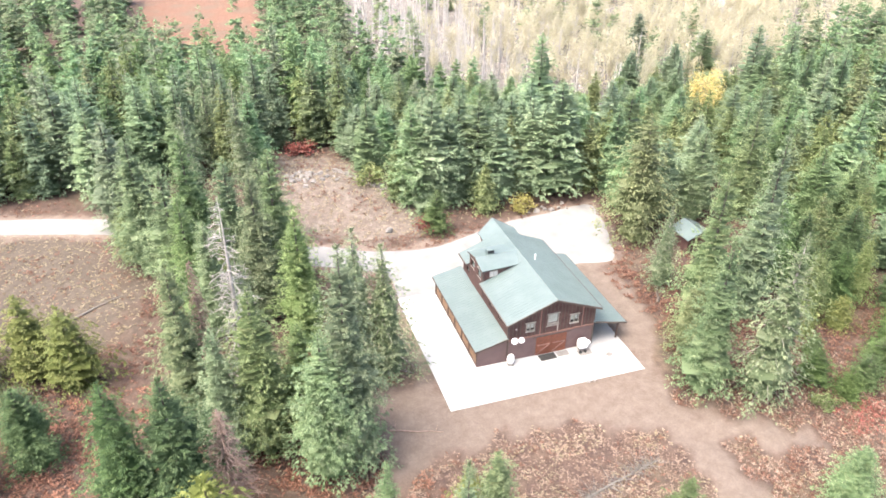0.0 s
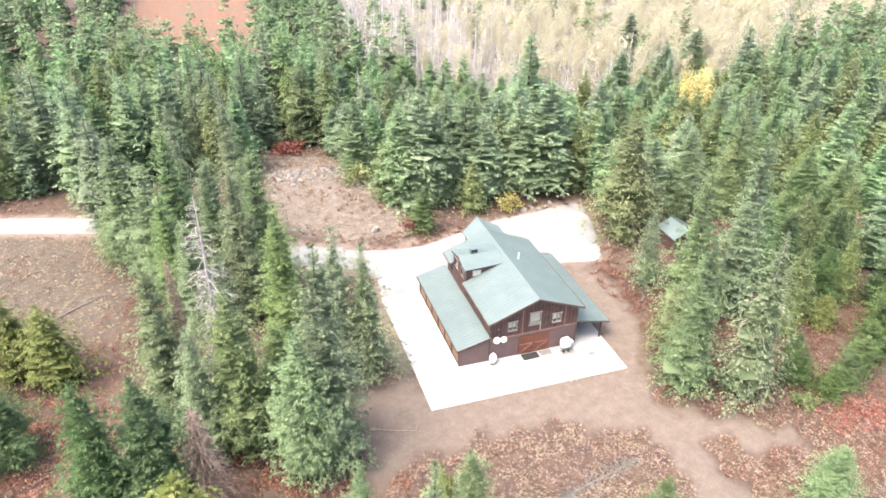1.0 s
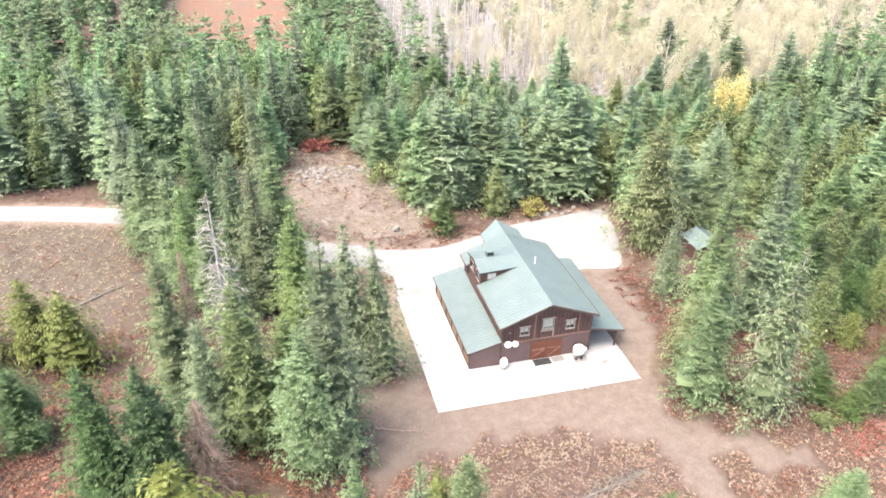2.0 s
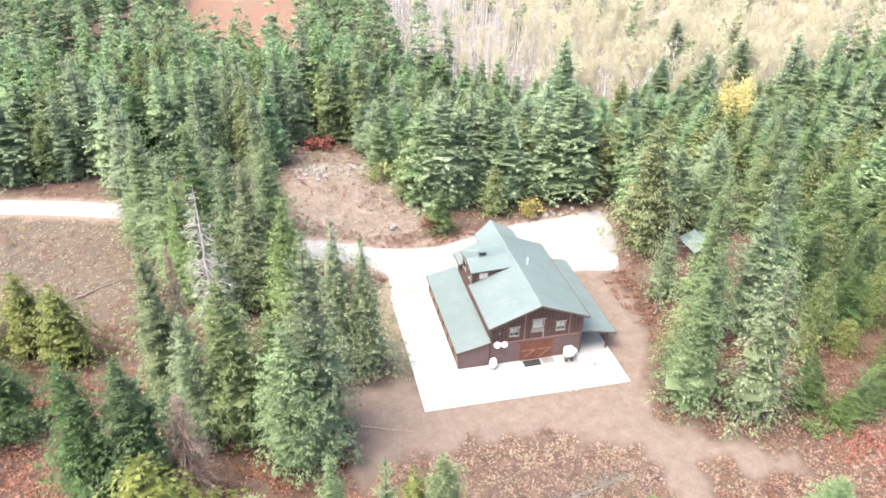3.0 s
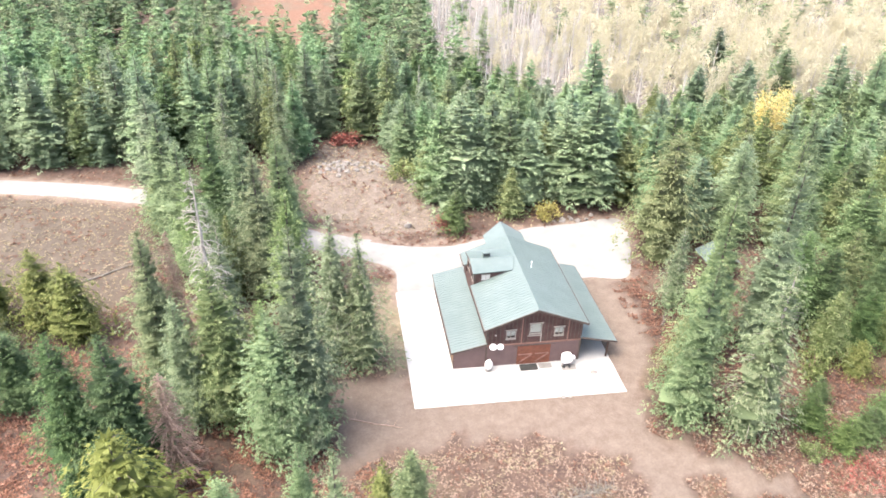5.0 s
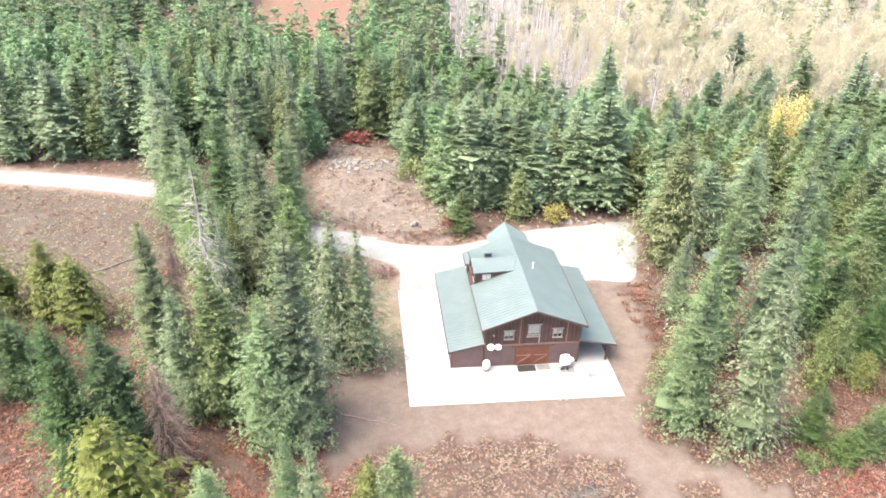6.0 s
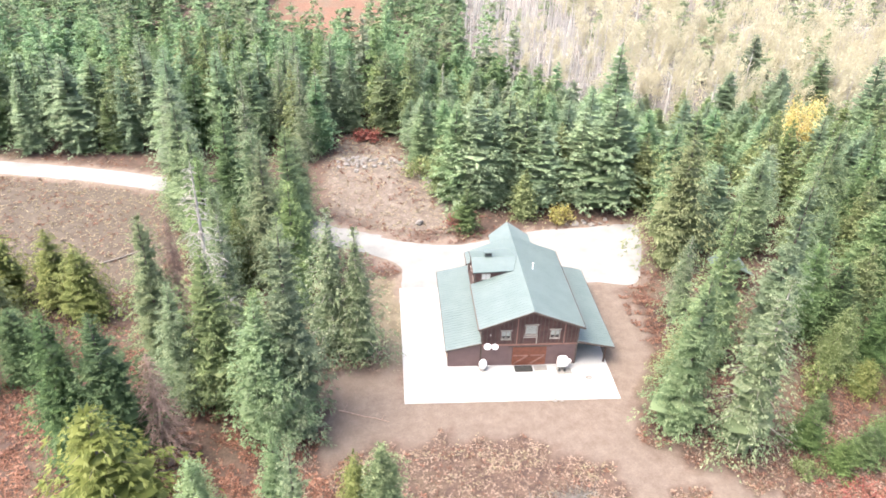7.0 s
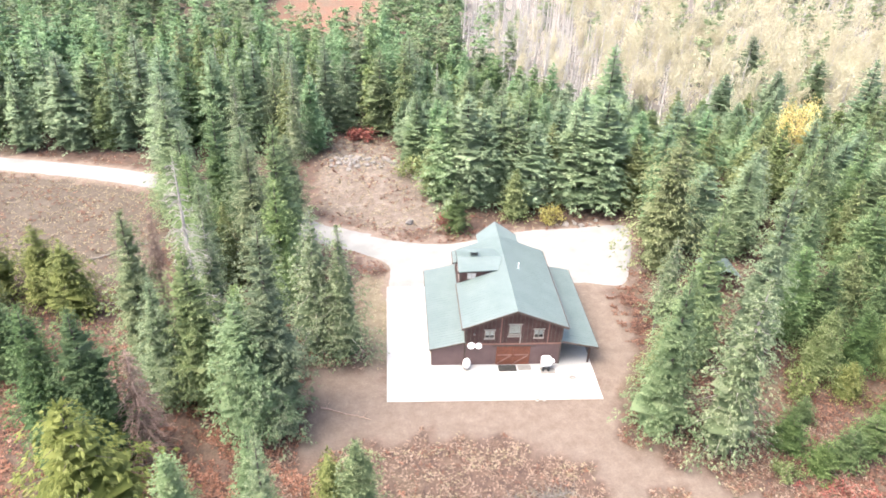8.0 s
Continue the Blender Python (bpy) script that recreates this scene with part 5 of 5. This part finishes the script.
far_woods("far_aspens", "pale yellow aspen grove beyond the firs", ["faraspen"], M_PALE, 520, lambda x, y: float(inside(ASPEN, x, y)) > 0 and x > 33 and (y > 96 or x > 48),
          8, 13, 1.8, 2.8, (18, 205, 74, 225), 2.7, 33)
far_woods("far_bare_aspens", "grey-white leafless aspen stems beyond the firs", ["farbare"], M_WHITEBARK, 320, lambda x, y: float(inside(ASPEN, x, y)) > 0 and y > 84 and (x < 42 or y > 150),
          9, 14, 1.4, 2.2, (-20, 170, 84, 225), 2.3, 34, True)
far_woods("far_grove_firs", "green firs standing among far aspens", ["far"], M_FIR, 80, lambda x, y: float(inside(ASPEN, x, y)) > 0, 10, 16, 2.2, 3.0, (-15, 215, 80, 225), 7.0, 35)


# ---- undergrowth and litter ----
def fronds(name, label, mat, seed, n, box_, weight, size, lift=0.25):
    """Low clumps of dry leaves, uncounted, over the ground."""
    g = np.random.RandomState(seed)
    x, y = g.uniform(box_[0], box_[1], n * 3), g.uniform(box_[2], box_[3], n * 3)
    keep = g.rand(n * 3) < weight(x, y)
    x, y = x[keep][:n], y[keep][:n]
    k = 4
    z = ground_z(x, y)
    base = np.repeat(np.stack([x, y, z + 0.02], 1), k, 0)
    a = np.tile(np.arange(k) * 6.283 / k, len(x)) + np.repeat(g.uniform(0, 6.283, len(x)), k) + g.uniform(-0.5, 0.5, len(x) * k)
    w = norm(np.stack([np.cos(a), np.sin(a), g.uniform(0.05, 0.8, len(a))], 1))
    s = norm(np.cross(w, np.array([[0, 0, 1.0]]) + g.normal(0, 0.3, w.shape)))
    ln = np.repeat(size * g.uniform(0.6, 1.5, len(x)), k) * g.uniform(0.7, 1.2, len(a))
    tagged(new(name, mesh_of(name, blades(base + np.array([0, 0, lift * size]) * g.rand(len(a), 1), w, s, ln, ln * 0.42), mat)), label, "undergrowth", kind="stuff")


def clear_of(x, y):
    hard = np.maximum(inside(SLAB, x, y) + 3.5 + waves(x, y, 3, 2), np.maximum(np.maximum(inside(SLAB, x, y), inside(YARD, x, y)), np.maximum(inside(TRACK, x, y) + 0.3 + 1.2 * waves(x, y, 5, 8), 2.8 - off_road(x, y))))
    return hard < 0


def patchy(x, y, seed, scale=6):
    return np.clip(0.5 + 0.75 * waves(x, y, scale, seed), 0, 1)


fronds("bracken", "rust-brown dry bracken over the forest floor", M_REDFERN, 41, 18000, (-75, 45, -30, 30), lambda x, y: clear_of(x, y) * patchy(x, y, 5) * np.where(inside(FIELD, x, y) > 0, 0.15, 1.0) * np.where((y < -9) & (x > -18) & (x < 22), 0.2, 1.0), 0.27)
fronds("bracken", "rust-brown dry bracken in the front clearing", M_FERN, 42, 12000, (-24, 30, -30, -8), lambda x, y: clear_of(x, y) * (0.35 + 0.65 * patchy(x, y, 6, 4)), 0.18)
fronds("red_undergrowth", "crimson low shrubs beside young firs", M_RED, 47, 420, (22.5, 30, -20, -16), lambda x, y: clear_of(x, y) * np.clip(0.15 + patchy(x, y, 17, 5), 0, 1), 0.24)
fronds("orange_bracken", "orange-brown bracken between the front firs", M_RUST, 48, 13000, (-62, -17, -30, 8), lambda x, y: clear_of(x, y) * (0.12 + 0.88 * (patchy(x, y, 19, 5) > 0.55)), 0.27)
fronds("bracken", "red-brown dry bracken beside the dirt track", M_REDFERN, 49, 9000, (9, 46, -26, 12), lambda x, y: clear_of(x, y) * (0.3 + 0.7 * patchy(x, y, 23, 4)), 0.22)
fronds("leaf_litter", "pinkish fallen leaves heaped under the thin spruces", M_FERN, 50, 420, (-20.5, -14.8, 0.2, 3.8), lambda x, y: patchy(x, y, 29, 3), 0.24)
fronds("red_undergrowth", "reddish brush on the bank beside the gravel yard", M_REDFERN, 51, 500, (13.5, 20.5, 4.0, 15.0), lambda x, y: (inside(YARD, x, y) < -0.3) * (patchy(x, y, 31, 3) > 0.45), 0.26)
fronds("straw_tufts", "pale straw tufts in the front clearing", M_STRAW, 46, 3200, (-20, 26, -30, -11), lambda x, y: clear_of(x, y) * (patchy(x, y, 15, 5) > 0.55), 0.16)
fronds("red_undergrowth", "reddish low shrubs at the wood's edge", M_RUST, 43, 1500, (-60, 45, -25, 64), lambda x, y: clear_of(x, y) * (inside(MOUND, x, y) < -1) * (patchy(x, y, 7, 9) > 0.8), 0.26)
fronds("dry_grass", "straw-coloured grass and weeds on open ground", M_STRAW, 44, 7000, (-80, 30, -12, 64),
       lambda x, y: (np.maximum(inside(SLAB, x, y), inside(YARD, x, y)) < -0.2) * (inside(TRACK, x, y) < 0) * (off_road(x, y) > 2.6) * np.clip(0.8 * step(inside(SLAB, x, y), -5.5, -3.0) * (x < -13) + step(inside(FIELD, x, y), -3, 2) + step(inside(MOUND, x, y), -2, 2) + 0.25 * patchy(x, y, 9), 0, 1), 0.24)
fronds("bracken", "rust-brown dry bracken under the back trees", M_REDFERN, 45, 4000, (-80, 60, 28, 70), lambda x, y: clear_of(x, y) * patchy(x, y, 11), 0.33)


def pipe(pts, rad, n=8):
    """One bent, tapered round stem along the given points."""
    ang = np.arange(n) * 2 * np.pi / n
    d = norm(np.gradient(pts, axis=0))
    a = norm(np.cross(d, np.array([[0, 0, 1.0]])))
    b = np.cross(d, a)
    v = pts[:, None, :] + rad[:, None, None] * (a[:, None, :] * np.cos(ang)[None, :, None] + b[:, None, :] * np.sin(ang)[None, :, None])
    k = np.arange(n)
    f = [np.stack([i * n + k, i * n + (k + 1) % n, (i + 1) * n + (k + 1) % n, (i + 1) * n + k], 1) for i in range(len(pts) - 1)]
    return v.reshape(-1, 3), np.concatenate(f)


def log(name, label, p, q, r, mat, twigs=0, seed=1):
    g = np.random.RandomState(seed)
    p, q = np.array(p, float), np.array(q, float)
    u = np.linspace(0, 1, 7)
    pts = p + (q - p) * u[:, None] + g.normal(0, 0.06, (7, 3))
    pts[:, 2] = ground_z(pts[:, 0], pts[:, 1]) + r * 0.8
    rad = r * (1 - 0.7 * u)
    e = thing(name, label, "log", "", tuple(pts[0]))
    rel = pts - pts[0]
    o = new("trunk", mesh_of("trunk", pipe(rel, rad), mat))
    o.parent = e
    if twigs:
        i = g.randint(0, 6, twigs)
        a = rel[i] + (rel[i + 1] - rel[i]) * g.rand(twigs, 1)
        w = norm(g.normal(0, 1, (twigs, 3)) * np.array([1, 1, 0.35]) + np.array([0, 0, 0.25]))
        b = a + w * g.uniform(0.5, 1.9, (twigs, 1))
        b[:, 2] = np.maximum(b[:, 2], 0.0)
        o = new("brushwood", mesh_of("brushwood", sticks(a, b, np.full(twigs, 0.03), np.full(twigs, 0.008)), mat))
        o.parent = e


log("fallen_log", "grey fallen log lying across the field", (-51.0, 22.2, 0), (-44.6, 25.6, 0), 0.15, M_BRUSH, 8, 2)
log("fallen_branch", "bleached fallen tree with dry branches on bracken", (-5.8, -18.3, 0), (3.0, -16.2, 0), 0.11, M_BRUSH, 200, 3)
log("fallen_log", "thin weathered log at the edge of the dirt track", (-19.5, -5.4, 0), (-14.5, -7.2, 0), 0.08, M_TWIG, 4, 5)
log("fallen_log", "old stump with a bare leaning stem", (16.6, 5.2, 0), (18.6, 8.4, 0), 0.22, M_BARK, 16, 6)


def boulder(x, y, s, label):
    bm = bmesh.new()
    bmesh.ops.create_icosphere(bm, subdivisions=2, radius=1)
    for v in bm.verts:
        k = 1 + 0.55 * noise.noise(v.co * 1.3 + Vector((x * 3, y * 3, 0)))
        v.co = Vector((v.co.x * s * k * 1.2, v.co.y * s * k, v.co.z * s * k * 0.75))
    o = part("boulder", bm, M_STONE)
    o.location = (x, y, float(ground_z(x, y)) + 0.15 * s)
    o.rotation_euler = (0.3 * math.sin(x * 7), 0.3 * math.sin(y * 5), x * 3)
    tagged(o, label, "stone", "stones on the mound")


boulder(-10.1, 31.7, 0.55, "single pale boulder in the clearing")
st = random.Random(12)
for i in range(34):
    u = i / 33
    boulder(-13.8 + 7.0 * u + st.uniform(-0.5, 0.5), 52.5 - 8.5 * u + st.uniform(-0.8, 0.8), st.uniform(0.15, 0.5), "pale fieldstone in a row along the mound")
for i in range(46):
    boulder(st.gauss(-18.2, 2.2), st.gauss(50.0, 1.6), st.uniform(0.14, 0.48), "pale broken rock on the mound")
for i in range(10):
    boulder(st.uniform(11, 18), st.uniform(30.6, 32.6), st.uniform(0.2, 0.5), "pale rock beside the gravel yard")
